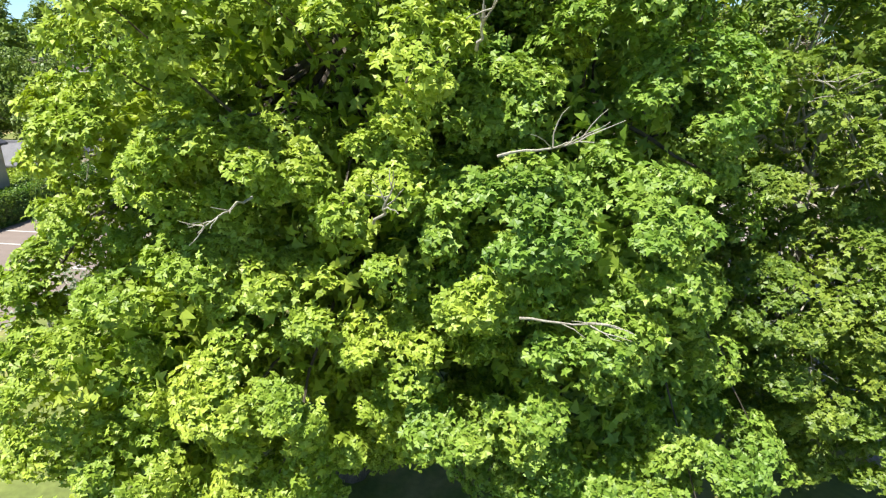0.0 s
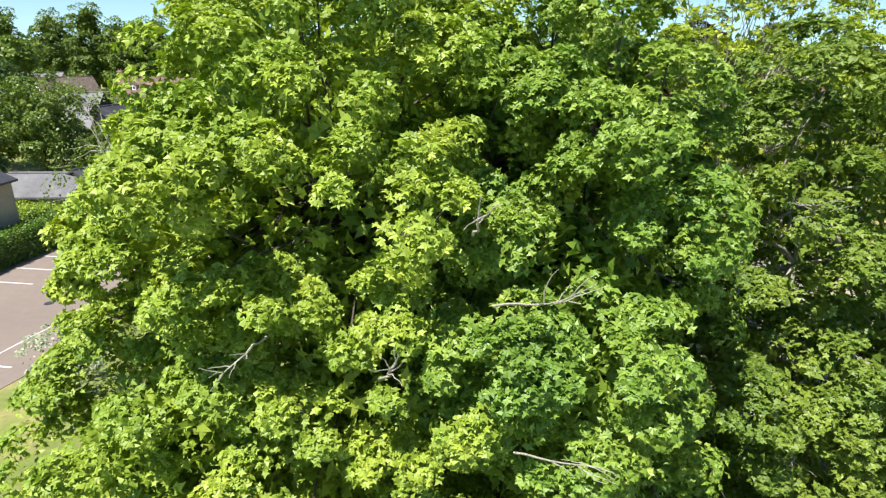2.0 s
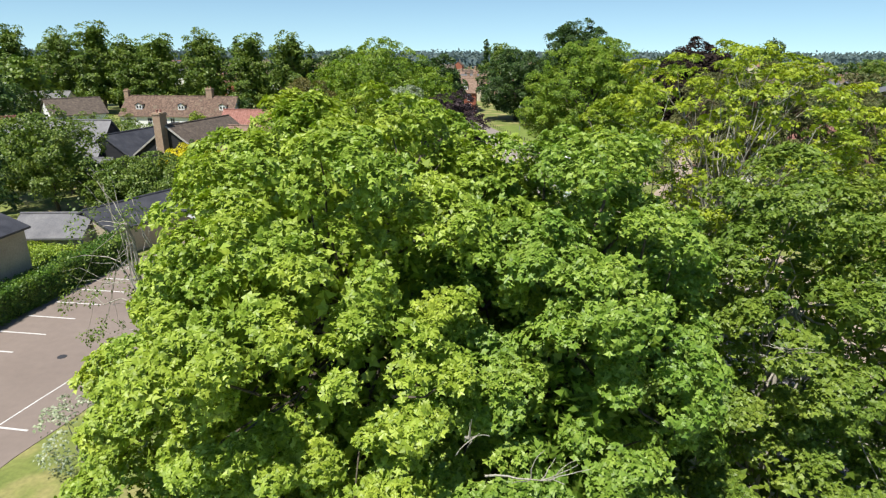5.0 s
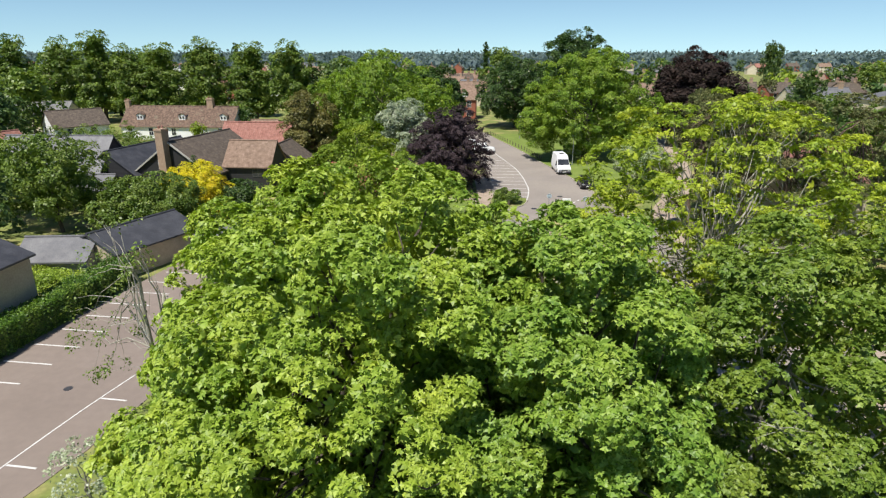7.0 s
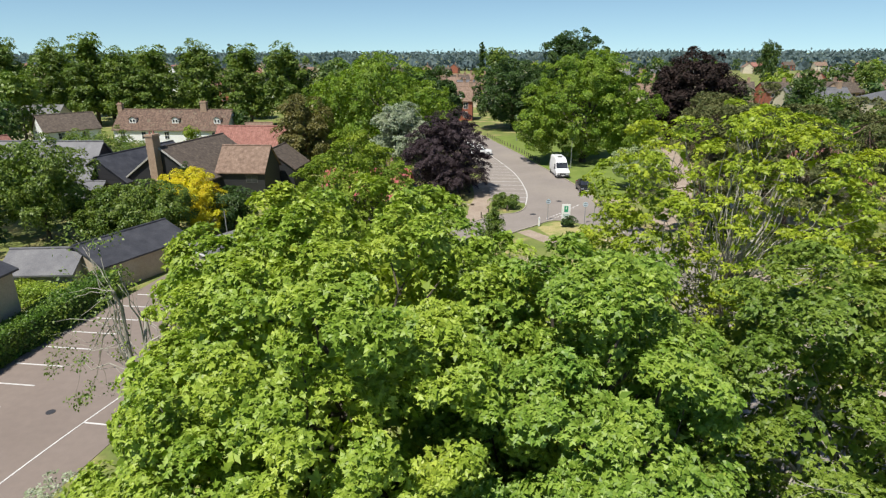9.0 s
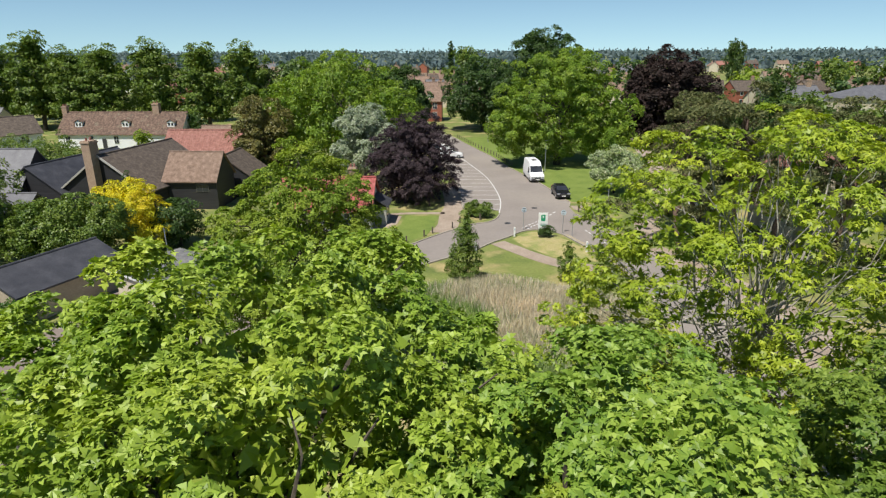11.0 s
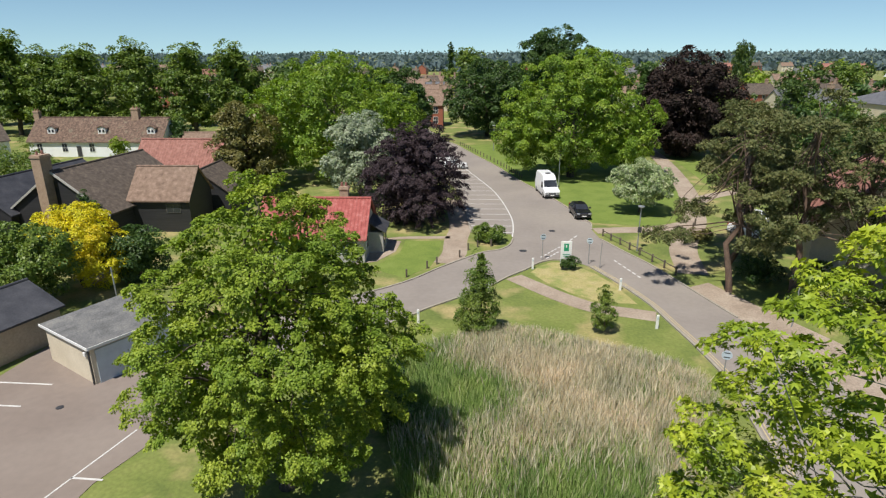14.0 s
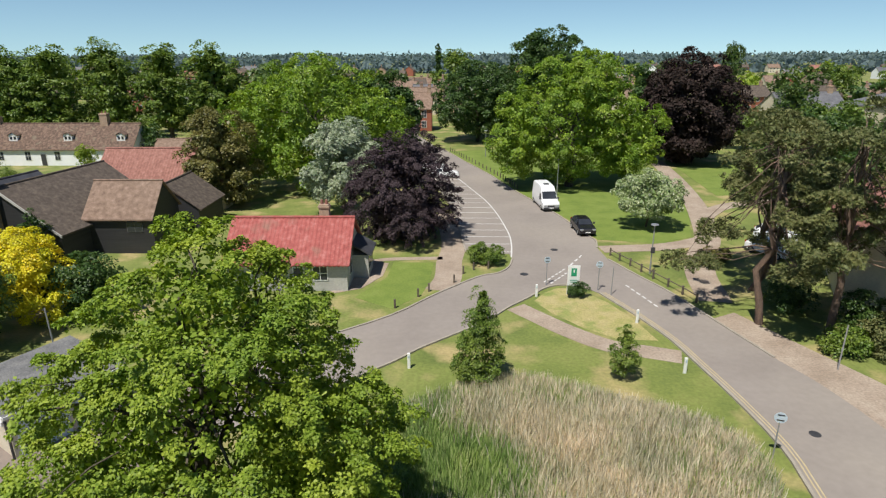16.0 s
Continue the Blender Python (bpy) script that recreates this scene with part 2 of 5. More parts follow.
)


# ---- building blocks ----
def as_object(name, verts, faces, mat, parent=None, label="", smooth=False):
    me = bpy.data.meshes.new(name)
    me.from_pydata([tuple(v) for v in verts], [], faces)
    if mat:
        me.materials.append(mat)
    if smooth:
        me.polygons.foreach_set("use_smooth", [True] * len(me.polygons))
    me.update()
    ob = new(name, me)
    if parent:
        ob.parent = parent
    if label:
        ob["label"] = label
    return ob


def part(name, bm, mat, parent, label=""):
    me = bpy.data.meshes.new(name)
    bm.to_mesh(me)
    bm.free()
    me.materials.append(mat)
    ob = new(name, me)
    ob.parent = parent
    if label:
        ob["label"] = label
    return ob


def thing(name, m, label, category, group="", kind=""):
    ob = new(name)
    ob.empty_display_size = 0.3
    ob.matrix_world = m
    return tagged(ob, label, category, group, kind)


def box(bm, x0, x1, y0, y1, z0, z1, bevel=0.0):
    r = bmesh.ops.create_cube(bm, size=1)
    for v in r["verts"]:
        v.co = Vector((x0 + (v.co.x + 0.5) * (x1 - x0), y0 + (v.co.y + 0.5) * (y1 - y0), z0 + (v.co.z + 0.5) * (z1 - z0)))
    if bevel:
        edges = list({e for v in r["verts"] for e in v.link_edges})
        bmesh.ops.bevel(bm, geom=edges, offset=bevel, segments=2, affect="EDGES", profile=0.6)
    return bm


def box_part(name, mat, parent, dims, bevel=0.0, label=""):
    return part(name, box(bmesh.new(), *dims, bevel), mat, parent, label)


def rod(bm, a, b, r0, r1, sides=8):
    a, b = Vector(a), Vector(b)
    d = b - a
    m = Matrix.Translation((a + b) / 2) @ d.to_track_quat("Z", "Y").to_matrix().to_4x4()
    bmesh.ops.create_cone(bm, cap_ends=True, segments=sides, radius1=r0, radius2=r1, depth=d.length, matrix=m)
    return bm


def sheet(name, outline, z, mat, thick=0.12, kind="structure", label="", category=""):
    """A flat slab with the outline given, its top at z."""
    bm = bmesh.new()
    top = bm.faces.new([bm.verts.new((x, y, z)) for x, y in outline])
    if top.normal.z < 0:
        top.normal_flip()
    bm.normal_update()
    if top.normal.z < 0:
        top.normal_flip()
    ext = bmesh.ops.extrude_face_region(bm, geom=[top])
    bmesh.ops.translate(bm, verts=[v for v in ext["geom"] if isinstance(v, bmesh.types.BMVert)], vec=(0, 0, -thick))
    bmesh.ops.recalc_face_normals(bm, faces=bm.faces)
    bmesh.ops.triangulate(bm, faces=bm.faces)
    ob = part(name, bm, mat, None)
    return tagged(ob, label, category, kind=kind)


def smooth_line(points, n=5):
    """A Catmull-Rom curve through the points."""
    p = [np.array(q, float) for q in points]
    p = [2 * p[0] - p[1]] + p + [2 * p[-1] - p[-2]]
    out = []
    for a, b, c, d in zip(p, p[1:], p[2:], p[3:]):
        for i in range(n):
            t = i / n
            out.append(0.5 * (2 * b + (c - a) * t + (2 * a - 5 * b + 4 * c - d) * t * t + (3 * b - a - 3 * c + d) * t ** 3))
    out.append(p[-2])
    return [tuple(q) for q in out]


def ribbon(name, points, width, z0, z1, mat, parent=None, label=""):
    """A raised strip along a line on the ground: kerbs, painted lines."""
    p = np.array(points, float)
    d = np.gradient(p, axis=0)
    d /= np.linalg.norm(d, axis=1)[:, None] + 1e-9
    n = np.stack([-d[:, 1], d[:, 0]], 1) * width / 2
    v, f = [], []
    for q, s in zip(p, n):
        for (x, y), z in ((q - s, z0), (q - s, z1), (q + s, z1), (q + s, z0)):
            v.append((x, y, z))
    for i in range(len(p) - 1):
        a = 4 * i
        for k in range(3):
            f.append((a + k, a + k + 1, a + k + 5, a + k + 4))
    f += [(0, 1, 2, 3), (len(v) - 1, len(v) - 2, len(v) - 3, len(v) - 4)]
    return as_object(name, v, f, mat, parent, label)


# ---- foliage ----
LEAVES = dict(
    oval=(((0, 0, 0), (0.45, 0.38, 0.10), (1, 0, -0.12), (0.45, -0.38, 0.10)), ((0, 1, 2, 3),)),
    maple=(((0, 0.4, 0), (1, 0, -0.22), (0, -0.4, 0), (0, 0, 0.01), (0.68, 0.2, 0.0), (0.46, 0.84, -0.2), (0.68, -0.2, 0.0), (0.46, -0.84, -0.2)), ((0, 2, 1), (3, 4, 5), (3, 7, 6))),
    spray=(((0, 0, 0), (0.5, 0.12, 0.04), (1, 0, -0.25), (0.5, -0.12, 0.04), (0.35, 0.5, -0.05), (0.62, 0.62, -0.16), (0.35, -0.5, -0.05), (0.62, -0.62, -0.16)),
           ((0, 3, 2, 1), (0, 1, 5, 4), (0, 6, 7, 3))),
    needle=(((0, 0, 0), (0.5, 0.10, 0.05), (1, 0, 0.1), (0.5, -0.10, 0.05), (0.7, 0.45, 0.2), (0.7, -0.45, 0.2)), ((0, 3, 2, 1), (0, 1, 4), (0, 5, 3))),
    blade=(((0, 0.010, 0), (0, -0.010, 0), (0.7, -0.015, 0.0), (0.7, 0.015, 0.0), (1, 0, 0.09)), ((0, 1, 2, 3), (3, 2, 4))),
)


def unit(v):
    return v / (np.linalg.norm(v, axis=1)[:, None] + 1e-9)


def leaf_mesh(name, pos, axis, normal, size, shape, mat):
    """One mesh of many leaves: a place, a way along the leaf, an upper side and a length for each."""
    lv, lf = LEAVES[shape]
    lv = np.array(lv)
    axis = unit(axis)
    side = unit(np.cross(normal, axis))
    up = np.cross(axis, side)
    v = pos[:, None, :] + size[:, None, None] * (lv[None, :, 0:1] * axis[:, None] + lv[None, :, 1:2] * side[:, None] + lv[None, :, 2:3] * up[:, None])
    n, k = len(pos), len(lv)
    counts = np.array([len(f) for f in lf])
    idx = np.concatenate([np.array(f) for f in lf])
    loops = (np.arange(n)[:, None] * k + idx[None]).ravel()
    totals = np.tile(counts, n)
    me = bpy.data.meshes.new(name)
    me.vertices.add(n * k)
    me.vertices.foreach_set("co", v.astype(np.float32).ravel())
    me.loops.add(len(loops))
    me.loops.foreach_set("vertex_index", loops.astype(np.int32))
    me.polygons.add(len(totals))
    me.polygons.foreach_set("loop_start", np.concatenate([[0], np.cumsum(totals)[:-1]]).astype(np.int32))
    me.polygons.foreach_set("loop_total", totals.astype(np.int32))
    me.update(calc_edges=True)
    me.materials.append(mat)
    return me


def inside(p, shells, part_of):
    """Whether each point lies within that part of any of the ellipsoids."""
    hit = np.zeros(len(p), bool)
    for q in shells:
        hit |= (((p - q[:3]) / q[3:]) ** 2).sum(1) < part_of ** 2
    return hit


def bough_shells(blobs, radius, rng, spread=0.82, flat=0.72, depth=0.93):
    """Rounded boughs set apart over the skin of the crown's ellipsoids, so that dark clefts stay between them."""
    blobs = np.array(blobs, float)
    area = (blobs[:, 3] * blobs[:, 4] * blobs[:, 5]) ** (2 / 3)
    b = blobs[rng.choice(len(blobs), size=1500, p=area / area.sum())]
    d = unit(rng.normal(size=(1500, 3)))
    p = b[:, :3] + d * (b[:, 3:] - 0.8 * radius) * rng.uniform(depth - 0.1, depth + 0.16, 1500)[:, None]
    p = p[~inside(p, blobs * np.array([1, 1, 1, 0.62, 0.62, 0.62]), 1.0)]
    shells, sizes = [], []
    for q in p:
        r = radius * rng.uniform(0.7, 1.25)
        if all(np.linalg.norm((q - o) * (1, 1, 1.15)) > spread * (r + s) * 0.82 for o, s in zip(shells, sizes)):
            shells.append(q)
            sizes.append(r)
    sizes = np.array(sizes)
    return np.c_[np.array(shells), sizes, sizes * rng.uniform(0.85, 1.15, len(sizes)), sizes * flat]


def crown_points(blobs, n, rng, inner, lump, radius, spread):
    """Clump centres on the outer sides of the boughs, with the way out."""
    blobs = np.array(blobs, float)
    mid = (blobs[:, :3] * blobs[:, 3:4]).sum(0) / blobs[:, 3].sum()
    shells = bough_shells(blobs, radius, rng, spread)
    area = shells[:, 3] ** 2
    which = rng.choice(len(shells), size=n * 3, p=area / area.sum())
    b = shells[which]
    away = unit((b[:, :3] - mid) * (1, 1, 0.6))
    d = unit(rng.normal(size=(n * 3, 3)) + 0.7 * away + np.array([0, 0, 0.3]))
    waves, phase = rng.normal(size=(5, 3)) * 3.2, rng.uniform(0, 6.28, 5)
    bumpy = 1 + lump * np.clip(np.sin(d @ waves.T + phase).sum(1) / 2.2, -1.2, 0.7)
    p = b[:, :3] + d * b[:, 3:] * ((inner + (1 - inner) * rng.uniform(0, 1, n * 3) ** 0.6) * bumpy)[:, None]
    keep = p[:, 2] > 0.25
    for i, q in enumerate(shells):
        near = (((p - q[:3]) / q[3:]) ** 2).sum(1) < 0.5
        keep &= ~(near & (which != i))
    return p[keep][:n], unit(d + 0.5 * away)[keep][:n]


def foliage(blobs, clumps, clump_r, per, leaf, shape, mat, rng, flat=0.8, inner=0.75, lump=0.12, droop=0.35, core=0.12, name="crown", up=0.6, bough=None, spread=0.82, loose=0.5, sweep=0.0):
    radius = bough or min(1.4, 0.3 * float(np.mean([(b[3] * b[4] * b[5]) ** (1 / 3) for b in blobs])))
    c, out = crown_points(blobs, clumps, rng, inner, lump, radius, spread)
    n = len(c)
    r = clump_r * rng.uniform(0.65, 1.25, n)
    k = np.repeat(np.arange(n), per)
    v = unit(rng.normal(size=(len(k), 3)) + 0.6 * out[k] + np.array([0, 0, 0.6]))
    rad = rng.uniform(0.25, 1.0, len(k)) ** 0.5
    pos = c[k] + v * (r[k] * rad)[:, None] * np.array([1, 1, flat])
    if sweep:
        along = rng.uniform(0, 1, len(k))
        far = sweep * rng.uniform(0.6, 1.3, n)[k]
        pos = c[k] + v * (r[k] * rad * (1.05 - 0.75 * along))[:, None] * np.array([1, 1, flat])
        pos += unit(out * (1, 1, 0.6))[k] * (far * along)[:, None] - np.array([0, 0, 0.3]) * (far * along ** 2)[:, None]
    normal = unit(0.55 * v + 0.45 * out[k] + np.array([0, 0, up]) + loose * rng.normal(size=v.shape))
    axis = v + out[k] * 0.5 + np.array([0, 0, -droop]) + 0.5 * rng.normal(size=v.shape)
    axis -= normal * (axis * normal).sum(1)[:, None] * 0.85
    size = leaf * rng.uniform(0.6, 1.2, len(k))
    if core:
        m = int(len(k) * core)
        b = np.array(blobs, float)[rng.integers(0, len(blobs), m)]
        d = unit(rng.normal(size=(m, 3)))
        pos = np.r_[pos, b[:, :3] + d * np.maximum(b[:, 3:] - 0.9 * radius, 0.3 * b[:, 3:]) * rng.uniform(0.45, 1.0, m)[:, None]]
        normal = np.r_[normal, unit(rng.normal(size=(m, 3)) + np.array([0, 0, 0.6]))]
        axis = np.r_[axis, rng.normal(size=(m, 3))]
        size = np.r_[size, leaf * rng.uniform(1.4, 2.4, m)]
    return leaf_mesh(name, pos, axis, normal, size, shape, mat), c


def branch_data(path, r0, r1, sides=6):
    """A tapering tube along a path of points."""
    p = np.array(path, float)
    t = unit(np.gradient(p, axis=0))
    ref = np.array([0.31, 0.95, 0.05])
    a = unit(np.cross(t, ref))
    b = np.cross(t, a)
    r = np.linspace(r0, r1, len(p))
    ang = np.linspace(0, 2 * math.pi, sides, endpoint=False)
    v = (p[:, None] + r[:, None, None] * (np.cos(ang)[None, :, None] * a[:, None] + np.sin(ang)[None, :, None] * b[:, None])).reshape(-1, 3)
    f = [(i * sides + j, i * sides + (j + 1) % sides, (i + 1) * sides + (j + 1) % sides, (i + 1) * sides + j) for i in range(len(p) - 1) for j in range(sides)]
    f.append(tuple((len(p) - 1) * sides + j for j in range(sides)))
    return v, f


def bent(a, b, rng, n=6, bow=0.12, lift=0.0):
    a, b = np.array(a, float), np.array(b, float)
    s = np.linspace(0, 1, n)[:, None]
    length = np.linalg.norm(b - a)
    off = rng.normal(size=3) * bow * length
    off[2] += lift * length
    wob = rng.normal(size=(n, 3)) * 0.02 * length
    wob[0] = wob[-1] = 0
    return a + (b - a) * s + off * (s * (1 - s) * 2) + wob


def tree(name, label, category, base, blobs, clumps, clump_r, per, leaf, shape, mat, seed, bark="bark", trunk_r=0.3, trunk_top=0.55, limbs=7, twigs=0, group="", stems=1, **kw):
    """A tapered trunk, limbs that reach for the clumps, and a crown of leaves. blobs are given from the tree's foot."""
    rng = np.random.default_rng(seed)
    root = thing(name, pose(*base), label, category, group)
    top = max(b[2] + b[5] for b in blobs)
    me, c = foliage(blobs, clumps, clump_r, per, leaf, shape, mat, rng, **kw)
    crown = new("crown", me)
    crown.parent = root
    crown["kind"] = "stuff"
    heads = []
    for s in range(stems):
        lean = rng.normal(size=2) * 0.02 * top if stems == 1 else rng.normal(size=2) * 0.13 * top
        foot = (0, 0, -0.15) if stems == 1 else (*(rng.normal(size=2) * 0.25), -0.15)
        p = bent(foot, (lean[0], lean[1], top * trunk_top), rng, 8, 0.03)
        v, f = branch_data(p, trunk_r * (1 if stems == 1 else 0.7), trunk_r * 0.35, 9)
        as_object("trunk", v, f, M[bark], root, smooth=True)
        heads.append(p)
    pick = rng.choice(len(c), size=min(limbs + twigs, len(c)), replace=False)
    V, F = [], []
    for i, j in enumerate(pick):
        p = heads[i % stems]
        a = p[rng.integers(3, len(p))]
        q = bent(a, c[j], rng, 7, 0.10, 0.1)
        if i < limbs:
            v, f = branch_data(q, trunk_r * 0.26, trunk_r * 0.06, 6)
            as_object("limb", v, f, M[bark], root, smooth=True)
        else:
            v, f = branch_data(q, trunk_r * 0.15, trunk_r * 0.03, 4)
            k = sum(len(x) for x in V)
            V.append(v)
            F += [tuple(x + k for x in g) for g in f]
    if V:
        tw = as_object("fine_branching", np.concatenate(V), F, M[bark], root)
        tw["kind"] = "stuff"
    return root


# ---- ground, roads and paths ----
G = 4900.0
ground = tagged(as_object("ground", [(-G, -G, 0), (G, -G, 0), (G, G, 0), (-G, G, 0)], [(0, 1, 2, 3)], M["grass"]), "mown grass with dry straw-coloured patches", "grass", kind="structure")

road_west = [(10.5, -20), (11, 8), (11.5, 20), (12.2, 28), (13.4, 36), (14.3, 43.2), (14.7, 46.5), (14.4, 50.7), (13.9, 54.4), (13.4, 57.7), (12.3, 61.4), (11.3, 64), (10.7, 65.6)]
island_tip = [(10, 66.5), (8.8, 67.2), (7.6, 67.2), (6.4, 66.4), (5.1, 64.7), (3.4, 62.9), (1.6, 60.5), (-0.8, 58.3), (-3, 56.3), (-4.5, 54.6), (-9, 50.5), (-13.0, 46.5)]
park_east = [(-14.9, 41.4), (-16.4, 37.5), (-17, 33), (-17.9, 22.7), (-18.5, 19.6), (-19.5, 6)]
park_west = [(-29.5, 6), (-29.2, 20), (-28.9, 30.5), (-28, 38), (-26.8, 50), (-20, 53)]
lane_north = [(-16, 53.0), (-10, 57.5), (-5.2, 61.4), (-2.5, 64.8), (-0.8, 66.8), (1.6, 69.3), (3.1, 70), (4.2, 71.5), (4.8, 74)]
bays_west = [(4.6, 75.2), (0.6, 75.8), (0.4, 78), (0.1, 84), (-0.6, 92), (-1.9, 100), (-3.6, 108), (-5.5, 116), (-8, 126), (-11, 140), (-14, 156), (-18, 185)]
road_north = [(-11, 185), (-8, 160), (-3.6, 142), (-1.5, 136.9), (1.5, 126.1), (5.5, 112.5), (7.6, 103.3), (11.4, 90), (13.1, 81.4), (13.6, 79.3), (13.2, 77)]
road_east = [(13.4, 73.6), (14.9, 69.3), (16.1, 66.2), (17.1, 62.4), (17.9, 59.2), (18.9, 55.3), (19.9, 52.3), (20.6, 48), (20.6, 43), (19.6, 34), (18.5, 20), (18, 8), (17.5, -20)]
west_line, tip_line = smooth_line(road_west, 3), smooth_line(island_tip, 3)
road = sheet("road", west_line + tip_line[:-4] + [(-9, 50.5), (-13, 46.5), (-16, 53)] + smooth_line(lane_north, 3)[1:] + bays_west + road_north + smooth_line(road_east, 3), 0.03, M["asphalt"], label="pale worn asphalt road with painted lines", category="road")
sheet("car_park", [(-13.05, 46.45), (-14.9, 41.4)] + park_east[1:] + park_west + [(-16.05, 52.95)], 0.026, M["car_park"], label="brownish worn tarmac car park with white bay lines", category="car park", kind="structure")
ribbon("kerb_west", west_line, 0.14, -0.05, 0.12, M["kerb"])
ribbon("kerb_tip", tip_line, 0.14, -0.05, 0.12, M["kerb"])
ribbon("kerb_lane", smooth_line(lane_north, 3), 0.14, -0.05, 0.11, M["kerb"])
ribbon("kerb_bays", smooth_line(bays_west[1:10], 3), 0.14, -0.05, 0.11, M["kerb"])
ribbon("kerb_north", smooth_line(road_north[2:], 3), 0.14, -0.05, 0.11, M["kerb"])
ribbon("kerb_east", smooth_line(road_east[:6], 3), 0.14, -0.05, 0.11, M["kerb"])
for ob in [o for o in scene.objects if o.name.startswith("kerb_")]:
    tagged(ob, "pale worn concrete kerb beside the road", "kerb", kind="structure")
for name, line, w, mat in (
    ("gravel_path_green", [(3.9, 63.0), (5.2, 61.3), (7.0, 59.0), (9.2, 56.9), (11.6, 56.0), (13.3, 55.4)], 1.7, "gravel"),
    ("gravel_path_bays", [(-1.8, 66.2), (-1.1, 69), (-1.0, 73), (-0.6, 77), (-0.8, 82), (-1.6, 90)], 2.3, "gravel"),
    ("gravel_path_cottage", [(-8.4, 72.9), (-6.5, 73.7), (-4, 73.9), (-1.6, 74.0)], 0.8, "gravel"),
    ("gravel_path_east", [(13.5, 76.6), (16, 76.9), (19, 77.2), (22, 78.2), (24.4, 79.6)], 2.0, "gravel"),
    ("gravel_path_park", [(19.0, 64), (20.3, 70), (22.4, 75), (25.0, 80), (27.6, 88), (30.0, 97), (32.5, 110), (34.5, 124), (36, 140)], 2.5, "gravel"),
    ("gravel_path_fork", [(27.2, 87), (31, 92), (36, 95), (44, 97)], 2.0, "gravel"),
):
    r = ribbon(name, smooth_line(line, 4), w, -0.05, 0.02 if name != "gravel_path_park" else 0.024, M[mat])
    tagged(r, "buff gravel footpath across the grass", "path", kind="structure")
sheet("gravel_verge", [(17.6, 61), (18.9, 55.3), (20.6, 48), (20.6, 43), (19.6, 34), (18.5, 20), (24, 20), (26, 34), (25.5, 44), (24, 51), (21.5, 57), (19.5, 62)], 0.018, M["gravel"], label="bare gravel verge beside the road", category="verge")
sheet("cottage_terrace", [(-10.4, 65.4), (-8.0, 66.6), (-6.6, 69.4), (-6.4, 72.6), (-8.4, 73.2), (-10, 70)], 0.03, M["gravel"], label="gravel terrace beside the red-roofed cottage", category="terrace")
sheet("lawn", [(-8.3, 64.8), (-5.2, 62.6), (-3.2, 65.2), (-2.6, 68), (-2.4, 72.8), (-6.0, 72.9), (-6.2, 69.2), (-7.6, 66.2)], 0.012, M["lawn"], label="bright mown lawn in front of the cottage", category="lawn")
sheet("lawn_north", [(13.9, 79.6), (12.2, 88.3), (8, 103.3), (5.9, 112.5), (2, 126), (-1, 137), (14, 139), (30, 128), (32, 112), (29.2, 98), (26.4, 88.5), (23.6, 80.6), (20, 78.5)], 0.012, M["lawn"], label="mown lawn under the park trees", category="lawn")
sheet("lawn_east", [(34, 99), (36.5, 123), (60, 128), (66, 104)], 0.012, M["lawn"], label="mown lawn in front of the copper beech", category="lawn")
sheet("dry_verge", [(9.6, 65.9), (8.6, 66.7), (7.6, 66.7), (6.5, 65.8), (5.4, 64.1), (6.4, 61.9), (8.2, 59.4), (10, 57.8), (12.6, 57.6), (11.9, 61.2), (10.9, 63.8)], 0.012, M["dry_grass"], label="parched grass on the tip of the green", category="grass")

# painted lines on the tarmac
curve = smooth_line([(4.7, 74.2), (5.0, 76.9), (5.2, 80.6), (5.0, 84.8), (4.6, 89.6), (3.7, 96.0), (1.8, 104.4), (-0.1, 112.5), (-1.6, 120)], 5)
ribbon("bay_line", curve, 0.13, 0.02, 0.035, M["line"], road)
for i in range(18):
    y = 75.8 + 2.42 * i
    x1 = float(np.interp(y, [p[1] for p in curve], [p[0] for p in curve]))
    x0 = float(np.interp(y, [p[1] for p in bays_west], [p[0] for p in bays_west])) + 0.2
    ribbon("bay_line", [(x0, y + 0.05), ((x0 + x1) / 2, y), (x1, y - 0.05)], 0.11, 0.02, 0.035, M["line"], road)
for off in (0.3, 0.48):
    w = np.array(west_line)
    d = unit(np.gradient(w, axis=0))
    ribbon("edge_line", w + np.stack([d[:, 1], -d[:, 0]], 1) * off, 0.07, 0.02, 0.034, M["faded_yellow"], road)
for a, b in (((6.7, 67.9), (9.1, 71.2)), ((7.2, 67.6), (9.5, 70.8)), ((9.6, 71.9), (11.4, 75.0)), ((13.2, 67.4), (14.4, 62.8))):
    a, b = np.array(a), np.array(b)
    n = 6 if a[1] < 69 else 3
    for i in range(n):
        p, q = a + (b - a) * (i + 0.15) / n, a + (b - a) * (i + 0.75) / n
        ribbon("dash_line", [p, (p + q) / 2, q], 0.14, 0.02, 0.036, M["line"], road)
park = bpy.data.objects["car_park"]
ribbon("bay_line", smooth_line([(-21.3, 17), (-20.9, 21.2), (-20.0, 27.3), (-18.3, 35.1), (-16.5, 41.4)], 4), 0.08, 0.02, 0.034, M["line"], park)
for y, x in ((21.4, -20.8), (26.9, -20.0), (32.4, -18.9), (37.8, -17.6)):
    ribbon("bay_line", [(x, y + 0.05), (x + 0.8, y), (x + 1.5, y - 0.05)], 0.11, 0.02, 0.034, M["line"], park)
for i in range(13):
    y = 19.2 + 2.19 * i
    x = -25.2 + (y - 30) * 0.11
    ribbon("bay_line", [(x - 3.2, y + 0.12), (x - 1.6, y + 0.04), (x, y - 0.04)], 0.11, 0.02, 0.034, M["line"], park)
